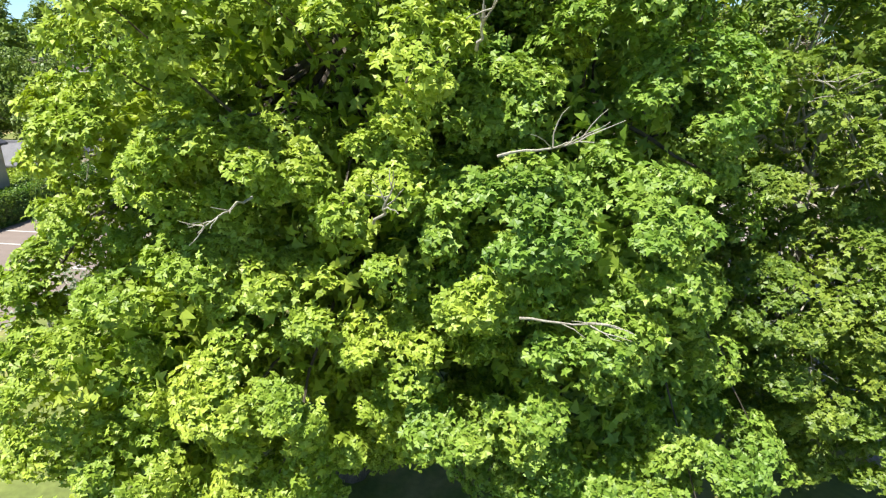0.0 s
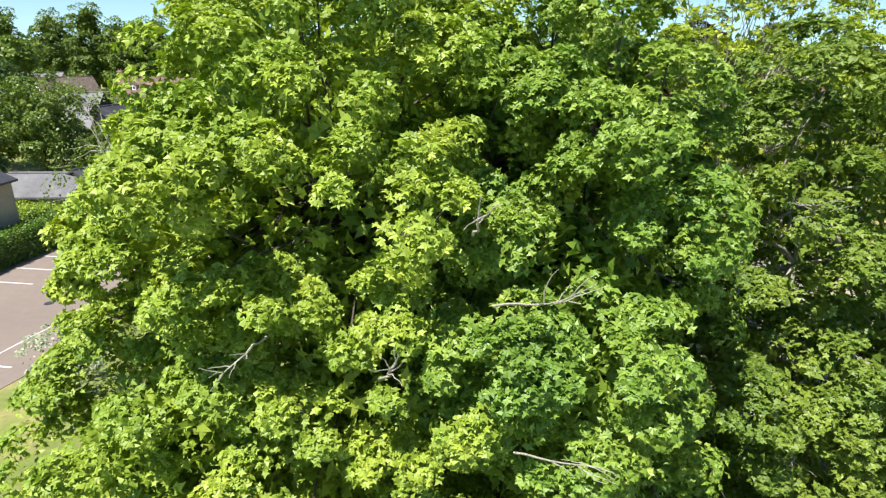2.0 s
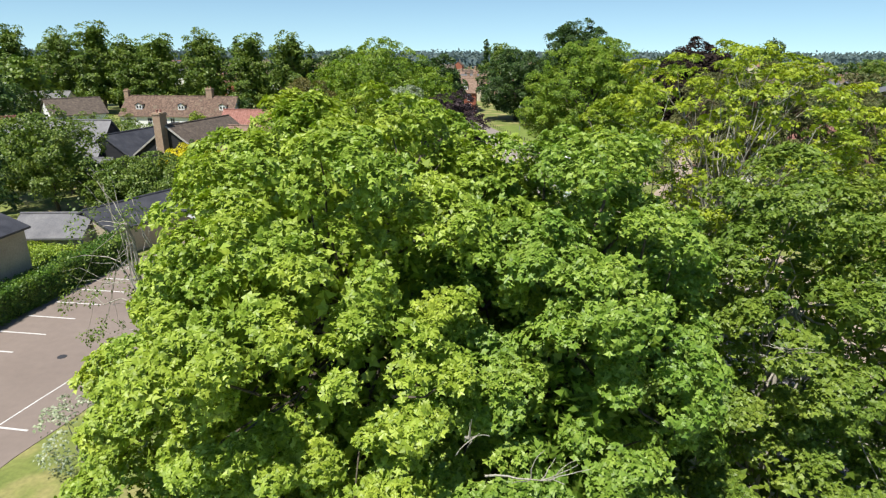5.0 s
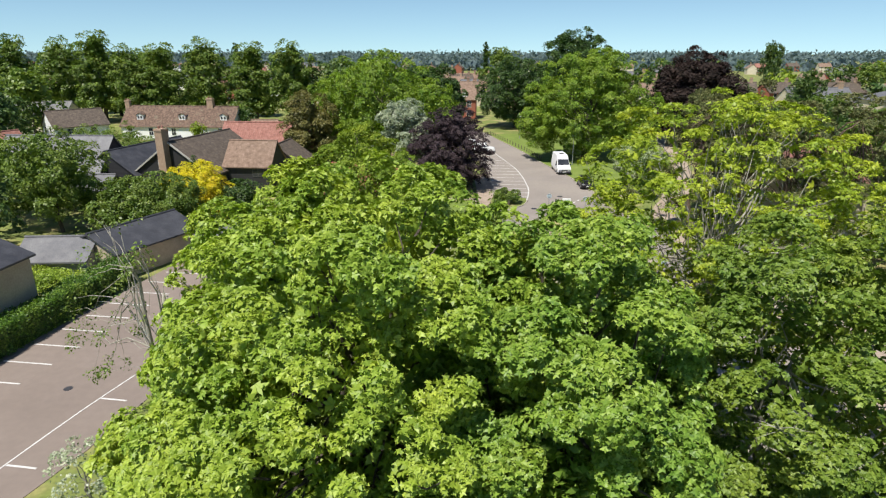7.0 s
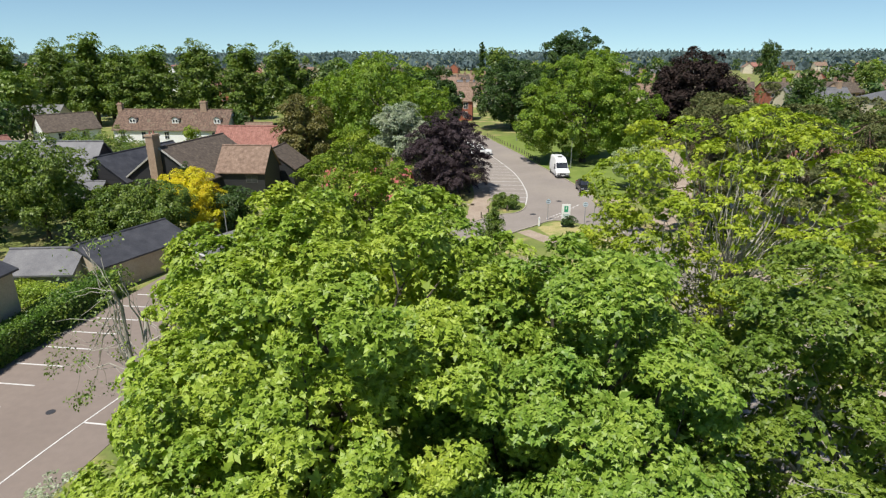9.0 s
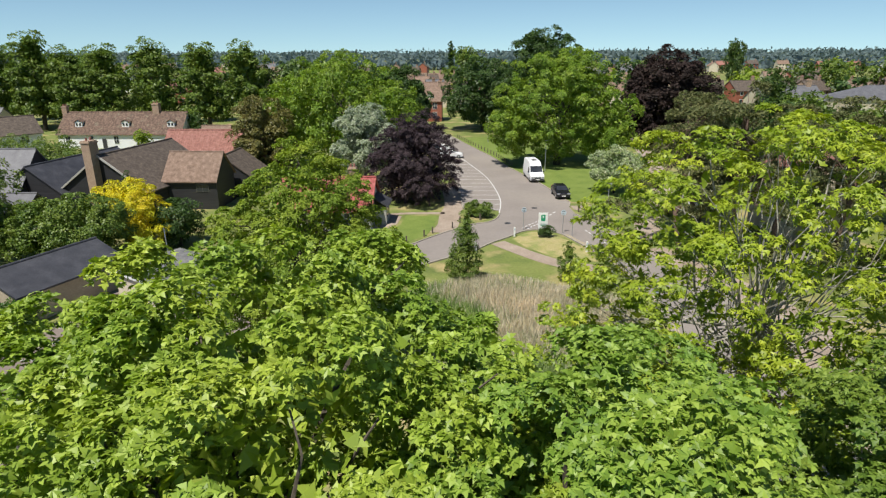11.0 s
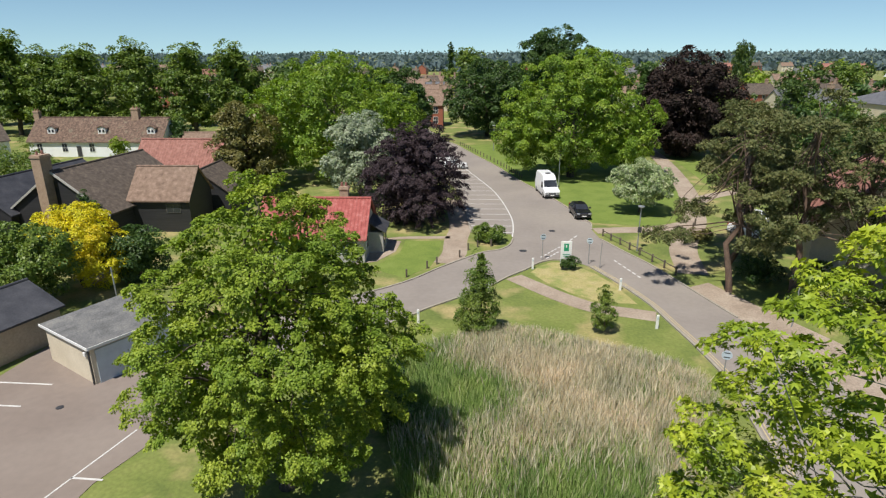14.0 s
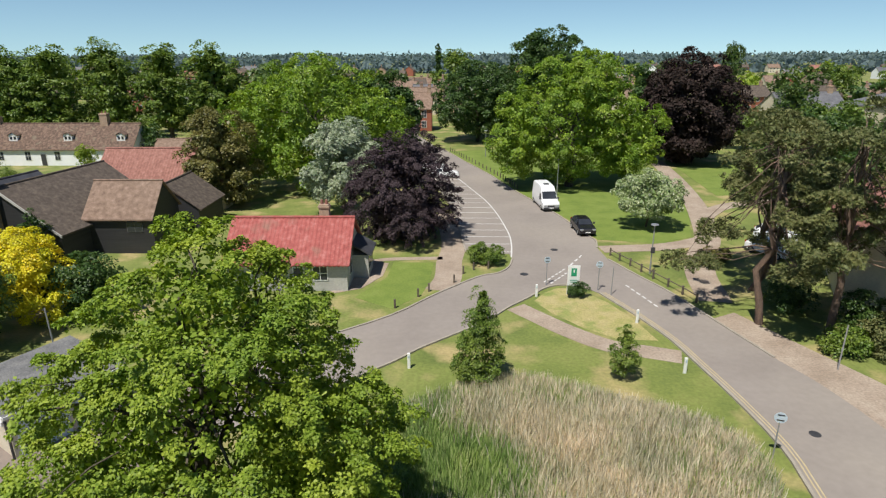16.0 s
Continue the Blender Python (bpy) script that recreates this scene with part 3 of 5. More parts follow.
for x, y, w in ((5.35, 69.8, 0.36), (-22.4, 27.7, 0.24), (-21.6, 43.2, 0.2), (16.9, 47.6, 0.28), (9.0, 76.4, 0.35)):
    bm = bmesh.new()
    rod(bm, (x, y, 0.02), (x, y, 0.04), w, w, 14)
    part("manhole_cover", bm, M["dark_metal"], road if x > 0 else park)


# ---- reeds in the dry pond ----
def reed_bed():
    rng = np.random.default_rng(5)
    n = 90000
    a = rng.uniform(0, 2 * math.pi, n)
    rr = np.sqrt(rng.uniform(0, 1, n))
    edge = 1 + 0.07 * np.sin(3 * a + 1) + 0.05 * np.sin(5 * a)
    x, y = 3.6 + 8.9 * rr * edge * np.cos(a), 43.6 + 8.6 * rr * edge * np.sin(a)
    patch = np.array([noise.noise(Vector((px * 0.16, py * 0.2, 1.3))) for px, py in zip(x, y)])
    green = patch + 0.33 * rng.normal(size=n) + 0.9 * np.exp(-((x - 0.5) ** 2 / 14 + (y - 44.5) ** 2 / 6)) + 0.5 * np.exp(-(y - 35.5) ** 2 / 5) + 0.035 * (46.5 - y) - 0.05 * (x - 3) > 0.03
    h = rng.uniform(0.8, 1.75, n) * (1 - 0.4 * rr ** 6)
    h[green] *= 0.85
    pos = np.stack([x, y, np.full(n, -0.05)], 1)
    axis = np.stack([0.17 * rng.normal(size=n) + 0.03, 0.17 * rng.normal(size=n) + 0.02, np.ones(n)], 1)
    normal = np.stack([rng.normal(size=n), rng.normal(size=n), 0.1 * np.ones(n)], 1)
    root = thing("reed_bed", pose(0, 0, 0), "dense bed of straw-coloured and green reeds", "reeds", kind="stuff")
    for name, pick, mat in (("dry_reeds", ~green, "reed"), ("green_reeds", green, "reed_green")):
        ob = new(name, leaf_mesh(name, pos[pick], axis[pick], unit(normal[pick]), h[pick] * 1.0, "blade", M[mat]))
        ob.parent, ob["kind"] = root, "stuff"


reed_bed()

# ---- trees near the camera's way ----
tree("maple_tree", "large leafy maple in full bright green leaf on the grass", "tree", (-2.8, 13.5, 0),
     [(0, 0, 9.3, 4.9, 5.2, 5.9), (0.3, 1.4, 11.5, 4.6, 5.5, 3.8), (-0.9, -1.0, 5.4, 5.0, 4.6, 4.6), (1.2, -1.4, 6.8, 3.4, 4.0, 4.6), (-2.6, -3.0, 4.6, 3.2, 2.8, 3.6), (-3.3, 3.4, 10.5, 3.0, 3.0, 3.4), (-2.6, -0.8, 8.8, 3.0, 3.2, 3.6)],
     1600, 0.41, 118, 0.12, "maple", M["maple"], 11, trunk_r=0.42, limbs=12, twigs=60, trunk_top=0.7, core=0.09, flat=0.75, bough=1.2, inner=0.7, spread=0.78)
tree("maple_tree", "leafy maple with deeper green leaves beside the larger one", "tree", (2.0, 13.2, 0),
     [(0.2, 0.6, 9.2, 3.5, 3.9, 4.9), (-0.3, -1.4, 7.0, 3.0, 3.4, 4.2), (0.6, -0.9, 4.0, 3.5, 3.6, 3.6), (0.9, 3.6, 8.0, 3.7, 3.4, 4.7)],
     980, 0.41, 106, 0.122, "maple", M["maple_deep"], 12, trunk_r=0.3, limbs=9, twigs=40, trunk_top=0.7, core=0.09, flat=0.75, bough=1.0, inner=0.7, spread=0.78)
tree("maple_tree", "leafy maple of deep green with bare pale twigs", "tree", (8.8, 15.8, 0),
     [(0, 0, 8.6, 4.2, 3.4, 5.0), (-0.5, -1.0, 5.0, 4.0, 3.5, 3.4), (2.5, 0.5, 9.0, 3.4, 3.4, 4.5), (0.5, -1.2, 3.2, 3.8, 3.2, 2.8)],
     1000, 0.42, 84, 0.12, "maple", M["maple_dark"], 13, bark="pale_bark", trunk_r=0.24, limbs=8, twigs=45, trunk_top=0.7, core=0.06, flat=0.5, bough=0.95, spread=0.8, up=0.8, inner=0.6)
tree("ash_tree", "airy ash with yellow-green leaf sprays on pale branches", "tree", (9.4, 24.4, 0),
     [(0, 0, 11.6, 5.4, 5.0, 4.8), (-1.4, 0.8, 8.8, 5.0, 4.8, 4.2), (2.6, 0.4, 9.8, 4.6, 4.6, 4.6)],
     950, 0.36, 46, 0.155, "spray", M["ash"], 14, bark="pale_bark", trunk_r=0.22, limbs=11, twigs=170, trunk_top=0.6, inner=0.5, core=0.02, flat=0.42, bough=0.95, spread=0.85, up=0.9)
tree("lime_tree", "broad lime tree in full leaf beside the reeds", "tree", (-7.9, 37.6, 0),
     [(-0.1, 0, 7.3, 4.7, 4.8, 5.4), (0.2, 0, 5.2, 4.9, 4.8, 3.5), (-0.01, 0.2, 10.1, 3.2, 3.2, 3.4), (2.6, 0.4, 7.0, 3.1, 3.2, 3.0), (-2.6, -0.5, 5.8, 2.7, 3.0, 3.4)],
     1200, 0.4, 165, 0.108, "oval", M["lime"], 15, trunk_r=0.4, limbs=10, twigs=30, trunk_top=0.7, droop=0.6, core=0.06, flat=0.7, up=0.6, bough=0.95, inner=0.5, spread=0.8, lump=0.25, sweep=0.5)


def dead_branch(owner, tip, way, length, seed):
    """A bare pale branch with a fan of side twigs that juts out of the leaves."""
    rng = np.random.default_rng(seed)
    tip, way = np.array(tip, float) - np.array(owner.location), np.array(way, float) / np.linalg.norm(way)
    q = bent(tip - way * length, tip, rng, 8, 0.05)
    v, f = branch_data(q, 0.022, 0.007, 5)
    V, F, k = [v], list(f), len(v)
    for i in range(7):
        a = q[rng.integers(3, 7)]
        d = way + rng.normal(size=3) * 0.55
        v, f = branch_data(bent(a, a + d / np.linalg.norm(d) * length * rng.uniform(0.25, 0.5), rng, 5, 0.08), 0.011, 0.004, 4)
        V.append(v)
        F += [tuple(x + k for x in g) for g in f]
        k += len(v)
    as_object("dead_branch", np.concatenate(V), F, M["pale_bark"], owner, "bare pale dead branch")


maples = [o for o in scene.objects if o.name.startswith("maple_tree")]
for tip, way, length, i in (((1.9, 8.5, 9.6), (0.9, -0.3, 0.2), 1.3, 1), ((2.3, 8.0, 7.3), (0.9, -0.3, 0.1), 1.3, 2), ((-0.5, 7.3, 9.3), (0.3, -0.5, 0.6), 0.9, 3), ((-3.2, 8.0, 8.4), (-0.3, -0.6, -0.2), 1.0, 4), ((0.6, 7.4, 11.2), (0.2, -0.6, 0.5), 0.8, 5)):
    dead_branch(maples[0], tip, way, length, i)
for tip, way, length, i in (((6.3, 12.6, 5.2), (-0.6, -0.5, 0.1), 1.8, 6), ((7.2, 12.0, 4.6), (-0.4, -0.6, 0.3), 1.5, 7), ((6.6, 12.2, 10.3), (-0.5, -0.5, 0.5), 1.6, 8)):
    dead_branch(maples[2], tip, way, length, i)
tree("birch_tree", "slim upright young tree with dark leaves", "tree", (0.7, 52.0, 0), [(0, 0, 1.9, 1.45, 1.45, 1.8), (0, 0, 3.6, 1.0, 1.0, 1.8), (0.1, 0, 5.0, 0.5, 0.5, 1.2)], 170, 0.3, 80, 0.1, "oval", M["green"], 21, trunk_r=0.07, limbs=5, twigs=10, trunk_top=0.9, core=0.15)
tree("young_tree", "small young tree on the green", "tree", (9.0, 52.9, 0), [(0, 0, 1.4, 0.8, 0.8, 1.2), (0, 0, 2.4, 0.45, 0.45, 0.9)], 70, 0.22, 70, 0.09, "oval", M["green"], 22, trunk_r=0.05, limbs=4, twigs=6, trunk_top=0.8)
tree("copper_beech", "dark purple copper beech with drooping branches", "tree", (-5.6, 80.5, 0), [(0, 0, 5.2, 4.9, 5.0, 4.8), (0.4, 0, 7.4, 3.4, 3.6, 3.2), (0, 0, 3.2, 5.3, 5.2, 2.7)], 560, 0.5, 115, 0.17, "oval", M["copper"], 23, trunk_r=0.4, limbs=8, droop=0.9, trunk_top=0.7, sweep=1.0, flat=0.8)
tree("whitebeam", "silvery white-leaved whitebeam tree", "tree", (-13.2, 89, 0), [(0, 0, 6.0, 4.2, 4.2, 4.6), (0.4, 0, 8.4, 3.0, 3.2, 2.9)], 190, 0.75, 110, 0.26, "oval", M["whitebeam"], 24, trunk_r=0.25, limbs=7, trunk_top=0.65)
tree("hawthorn", "round hawthorn covered in pale blossom", "tree", (20.2, 84.2, 0), [(0, 0, 3.6, 3.5, 3.3, 2.4)], 130, 0.55, 110, 0.2, "oval", M["blossom"], 25, trunk_r=0.14, limbs=6, trunk_top=0.6)
tree("horse_chestnut", "very large bright green horse chestnut in full leaf", "tree", (15.8, 105, 0), [(0, 0, 9.5, 8.4, 7.5, 8.6), (-6.8, -1, 7.2, 4.6, 4.6, 6.4), (6.8, 0, 6.8, 6.2, 6.0, 5.6), (1.5, 0, 13.4, 5.0, 5.0, 5.0)], 620, 0.8, 150, 0.24, "oval", M["chestnut"], 26, trunk_r=0.6, limbs=10, trunk_top=0.6, lump=0.2)
tree("broad_tree", "tall green park tree", "tree", (-19, 104, 0), [(0, 0, 10, 7.4, 7, 7.8), (6.5, 1, 8, 6.0, 6, 6.6), (-6.5, 0, 8.4, 6.0, 6, 6.6), (0, -3, 5.0, 8.5, 5, 4.6)], 560, 0.85, 110, 0.27, "oval", M["chestnut"], 27, trunk_r=0.55, limbs=9, trunk_top=0.6, lump=0.2)
tree("brown_tree", "brownish-leaved tree beside the barn", "tree", (-28.5, 94, 0), [(0, 0, 6.4, 4.2, 4.2, 5.4), (0, 0, 3.6, 4.4, 4.4, 3.2)], 190, 0.8, 110, 0.28, "oval", M["brown"], 28, trunk_r=0.25, limbs=7, trunk_top=0.6)
tree("broad_tree", "round deep green tree behind the whitebeam", "tree", (-11.0, 119, 0), [(0, 0, 8.0, 5.0, 5, 6.6)], 210, 1.1, 120, 0.42, "oval", M["dark"], 29, trunk_r=0.4, limbs=7)
tree("broad_tree", "dense round dark green tree at the road", "tree", (5.0, 150, 0), [(0, 0, 8.6, 8.6, 8, 7.6), (5, 0, 7, 6, 6, 6)], 280, 1.1, 110, 0.4, "oval", M["dark"], 30, trunk_r=0.45, limbs=7)
tree("broad_tree", "tall dark tree standing above the chestnut", "tree", (17.5, 137, 0), [(0, 0, 14, 6.6, 6.5, 8.0), (2, 0, 10, 7, 7, 7)], 340, 1.1, 100, 0.4, "oval", M["dark"], 31, trunk_r=0.5, limbs=8)
tree("copper_beech", "broad blackish copper beech on the far lawn", "tree", (39.2, 124, 0), [(0, 0, 9.0, 7.7, 7.5, 8.6), (0, 0, 5.0, 8.0, 7.5, 4.2)], 330, 1.1, 120, 0.42, "oval", M["copper_dark"], 32, trunk_r=0.6, limbs=9)
tree("yellow_tree", "golden yellow-leaved robinia by the barn", "tree", (-31.0, 60.5, 0), [(0, 0, 3.9, 3.2, 3.0, 2.9), (1.8, -0.4, 2.8, 2.6, 2.6, 2.6)], 210, 0.5, 110, 0.15, "oval", M["yellow"], 33, trunk_r=0.16, limbs=6)
tree("garden_tree", "spreading fresh green tree behind the car park", "tree", (-32.6, 55.9, 0), [(0, 0, 3.6, 4.2, 3.3, 2.9), (-4.6, 0.6, 2.8, 3.4, 2.8, 2.6)], 230, 0.6, 110, 0.2, "oval", M["green"], 34, trunk_r=0.16, limbs=6)
tree("garden_tree", "dark leafy tree in the yard beside the golden tree", "tree", (-26.6, 61.5, 0), [(0, 0, 2.4, 2.2, 2.2, 2.2)], 70, 0.6, 100, 0.2, "oval", M["dark"], 35, trunk_r=0.14, limbs=5)
tree("garden_tree", "leafy tree in front of the slate-roofed barns", "tree", (-43.5, 56, 0), [(0, 0, 6.0, 4.6, 4.4, 4.6), (-3.5, 1, 5, 4, 4, 4)], 190, 0.75, 110, 0.24, "oval", M["green"], 36, trunk_r=0.2, limbs=6)
tree("dark_conifer", "small dark upright shrub at the barn wall", "shrub", (-36.2, 70.6, 0), [(0, 0, 2.8, 1.1, 1.1, 2.6)], 50, 0.4, 90, 0.16, "oval", M["dark"], 37, trunk_r=0.08, limbs=3)
for i, (x, y, s) in enumerate(((20.4, 60.2, 1.0), (24.2, 58.6, 1.12), (22.8, 66.4, 1.0), (31.6, 55.2, 1.02), (25.4, 69.0, 0.95), (27.6, 57.4, 0.98))):
    pads, prng = [], np.random.default_rng(400 + i)
    for k in range(24):
        u = (k + prng.uniform(0, 0.8)) / 24
        a = k * 2.4 + prng.uniform(-0.5, 0.5) + 2.8
        reach = (4.9 - 2.7 * u) * (1.0 if k == 0 else prng.uniform(0.3, 1.0))
        r = prng.uniform(1.0, 1.8)
        pads.append((reach * math.cos(a), reach * math.sin(a), (4.2 + 9.2 * u) * s, r, r, r * prng.uniform(0.35, 0.5)))
    tree("pine_tree", "tall Scots pine with dark tufted needles and bare trunk", "pine tree", (x, y, 0), pads,
         420, 0.4, 40, 0.26, "needle", M["pine"], 40 + i, bark="pine_bark", trunk_r=0.27, limbs=16, twigs=30, trunk_top=0.85, flat=0.6, group="pines beside the road", inner=0.4, lump=0.3, core=0.0, droop=0.0, bough=0.62)
tree("bush", "rounded green bush on the tip of the parking bays", "bush", (2.3, 72.6, 0), [(0, 0, 0.8, 1.75, 1.2, 1.0)], 60, 0.35, 90, 0.13, "oval", M["green"], 51, trunk_r=0.05, limbs=3)
tree("bush", "clipped dark bush in front of the sign board", "bush", (8.9, 64.9, 0), [(0, 0, 0.55, 0.75, 0.55, 0.6)], 26, 0.22, 90, 0.1, "oval", M["dark"], 52, trunk_r=0.04, limbs=3)
tree("bush", "grey-green bush beside the gravel path", "bush", (22.8, 73.2, 0), [(0, 0, 0.6, 1.3, 1.0, 0.7)], 30, 0.3, 80, 0.12, "oval", M["brown"], 53, trunk_r=0.04, limbs=3)
# pine-coloured ones are added for dark foliage and shade below the pines
for i, (x, y, r, mt) in enumerate(((-3.8, 42.5, 1.3, "green"), (-4.6, 46.2, 1.0, "dark"), (11.2, 39.0, 0.9, "green"), (26.5, 55.8, 1.9, "pine"), (23.5, 56, 1.2, "green"), (30.5, 54.8, 2.2, "pine"), (26.6, 58.8, 1.9, "dark"), (37.5, 55.0, 3.0, "pine"), (23.6, 62.6, 1.5, "dark"), (-64.5, 100, 4.2, "green"), (-70.5, 101, 4.0, "green"), (-58, 96, 3.0, "green"))):
    tree("bush", "low rough bush at the edge of the grass", "bush", (x, y, 0), [(0, 0, r * 0.6, r, r, r * 0.8)], int(20 + 16 * r), 0.38 + 0.06 * r, 64, 0.13 + 0.02 * r, "oval", M[mt], 60 + i, trunk_r=0.04, limbs=3)
# half-dead silver birches at the edge of the car park
tree("bare_birch", "dead-topped silver birch with bare white branches", "tree", (-12.7, 22.4, 0), [(0, 0, 10.6, 1.0, 0.9, 2.0), (0.4, 0, 7.0, 1.2, 1.0, 2.0)], 16, 0.35, 12, 0.13, "oval", M["lime"], 70, bark="pale_bark", trunk_r=0.16, limbs=9, twigs=14, trunk_top=0.66, core=0, inner=0.6)
tree("bare_birch", "leaning silver birch with white limbs and thin drooping leaves", "tree", (-14.4, 23.2, 0), [(-1.0, 0.4, 9.4, 1.8, 1.4, 2.0), (-2.2, 1.0, 6.4, 1.8, 1.4, 1.8), (-3.0, 1.4, 4.4, 1.4, 1.2, 1.4)], 46, 0.4, 34, 0.13, "oval", M["green"], 71, bark="pale_bark", trunk_r=0.15, limbs=9, twigs=20, trunk_top=0.8, core=0, inner=0.5, droop=1.2, flat=1.2)
tree("grey_shrub", "thin grey-green willow shrub on the car park verge", "shrub", (-15.3, 19.4, 0), [(0, 0, 1.6, 1.6, 1.4, 1.5)], 40, 0.35, 50, 0.13, "oval", M["whitebeam"], 72, bark="pale_bark", trunk_r=0.08, limbs=6, twigs=10, core=0, inner=0.5)


# ---- hedge along the car park ----
def hedge(name, x0, y0, x1, y1, width, height, mat, seed, label):
    rng = np.random.default_rng(seed)
    a, b = np.array([x0, y0]), np.array([x1, y1])
    length = np.linalg.norm(b - a)
    d = (b - a) / length
    side = np.array([-d[1], d[0]])
    n = int(length * (2 * height + width) * 260)
    u, w = rng.uniform(0, length, n), rng.uniform(0, 2 * height + width, n)
    lat = np.where(w < height, -width / 2, np.where(w < height + width, w - height - width / 2, width / 2))
    z = np.where(w < height, w, np.where(w < height + width, height, 2 * height + width - w))
    wob = np.array([noise.noise(Vector((p * 0.9, q * 0.8, 4))) for p, q in zip(u, z)]) * 0.22
    p2 = a + d * u[:, None] + side * (lat + np.sign(lat) * wob)[:, None]
    pos = np.c_[p2, z + wob] + rng.normal(size=(n, 3)) * 0.09
    out = np.c_[side * np.sign(lat)[:, None] * (z < height - 0.01)[:, None], (z >= height - 0.01) * 1.0]
    normal = unit(out + 0.5 * rng.normal(size=(n, 3)) + np.array([0, 0, 0.4]))
    root = thing(name, pose(0, 0, 0), label, "hedge")
    ob = new("foliage", leaf_mesh("foliage", pos, rng.normal(size=(n, 3)), normal, 0.13 * rng.uniform(0.6, 1.3, n), "oval", M[mat]))
    ob.parent, ob["kind"] = root, "stuff"
    # one solid dark-leaf box fills the hedge behind its outer leaves
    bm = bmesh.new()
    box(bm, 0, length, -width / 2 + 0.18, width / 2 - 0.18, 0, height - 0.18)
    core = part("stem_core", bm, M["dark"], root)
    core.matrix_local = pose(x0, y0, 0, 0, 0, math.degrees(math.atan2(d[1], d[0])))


hedge("hedge", -30.1, 12, -29.0, 43.5, 1.7, 1.9, "hedge", 81, "long clipped green hedge beside the car park")
hedge("hedge", -35.5, 41.5, -30.5, 40.4, 1.6, 1.5, "maple", 82, "short yellow-green hedge behind the car park")


# ---- buildings ----
def house(name, label, at, turn, L, W, eave, ridge, wall, roof, hip=0.0, over=0.35, chimneys=(), windows=(), dormers=(), doors=(), ribs=0.0, category="house", frame_mat="white_paint", skylights=(), group="", plain=False):
    """Ridge along local x. chimneys (x, y, w, top); windows (side, u, z, w, h), sides s n e w; dormers (x, z); skylights (x, side)."""
    root = thing(name, pose(*at, 0, 0, turn), label, category, group)
    hl, hw = L / 2, W / 2
    body = [(-hl, -hw, -0.1), (hl, -hw, -0.1), (hl, hw, -0.1), (-hl, hw, -0.1), (-hl, -hw, eave), (hl, -hw, eave), (hl, hw, eave), (-hl, hw, eave)]
    faces = [(0, 3, 2, 1), (0, 1, 5, 4), (2, 3, 7, 6)]
    if hip:
        faces += [(1, 2, 6, 5), (3, 0, 4, 7), (4, 5, 6, 7)]
    else:
        body += [(-hl, 0, ridge - 0.05), (hl, 0, ridge - 0.05)]
        faces += [(1, 2, 6, 9, 5), (3, 0, 4, 8, 7), (4, 5, 9, 8), (6, 7, 8, 9)]
    as_object("wall", body, faces, M[wall], root)
    slope = (ridge - eave) / hw
    low = eave - slope * over
    X, Y, t = hl + (over if hip else over * 0.6), hw + over, 0.14
    rx = X - (hip + over if hip else 0)
    if ribs and not hip:
        for s in (-1, 1):
            n = int(2 * X / ribs)
            v, f = [], []
            for i in range(n * 4 + 1):
                x = -X + 2 * X * i / (n * 4)
                dz = 0.045 * math.cos(2 * math.pi * i / 4)
                for k in range(25):
                    q = k / 24
                    step = 0.035 * (k % 2)
                    v.append((x, s * Y * q, ridge + (low - ridge) * q + t + dz + step))
            for i in range(n * 4):
                for k in range(24):
                    a = i * 25 + k
                    f.append((a, a + 1, a + 26, a + 25) if s < 0 else (a, a + 25, a + 26, a + 1))
            ob = as_object("roof", v, f, M[roof], root, smooth=True)
            m = ob.modifiers.new("thick", "SOLIDIFY")
            m.thickness, m.offset = 0.08, -1
        bm = bmesh.new()
        rod(bm, (-X, 0, ridge + t + 0.02), (X, 0, ridge + t + 0.02), 0.13, 0.13, 10)
        part("ridge_tiles", bm, M[roof], root)
    else:
        v = [(-X, -Y, low), (X, -Y, low), (X, Y, low), (-X, Y, low), (-rx, 0, ridge), (rx, 0, ridge)]
        v += [(x, y, z + t) for x, y, z in v]
        f = [(6, 7, 11, 10), (8, 9, 10, 11), (0, 4, 5, 1), (2, 5, 4, 3), (0, 1, 7, 6), (2, 3, 9, 8)]
        if hip:
            f += [(7, 8, 11), (9, 6, 10), (1, 5, 2), (3, 4, 0), (1, 2, 8, 7), (3, 0, 6, 9)]
        else:
            f += [(1, 5, 11, 7), (5, 2, 8, 11), (3, 4, 10, 9), (4, 0, 6, 10)]
        as_object("roof", v, f, M[roof], root)
        bm = bmesh.new()
        rod(bm, (-rx, 0, ridge + t), (rx, 0, ridge + t), 0.11, 0.11, 8)
        part("ridge_tiles", bm, M[roof], root)
    for x, y, w, top in chimneys:
        base = ridge - abs(y) * slope - 0.6
        bm = bmesh.new()
        box(bm, x - w / 2, x + w / 2, y - w * 0.4, y + w * 0.4, base if abs(x) < hl - 0.2 else 0, top, 0.02)
        box(bm, x - w / 2 - 0.07, x + w / 2 + 0.07, y - w * 0.4 - 0.07, y + w * 0.4 + 0.07, top - 0.3, top - 0.12, 0.015)
        ch = part("chimney", bm, M["old_brick"], root)
        for k in (-1, 1):
            bm = bmesh.new()
            rod(bm, (x + k * w * 0.24, y, top - 0.02), (x + k * w * 0.24, y, top + 0.34), 0.13, 0.1, 10)
            part("chimney_pot", bm, M["pink_tile"], ch)

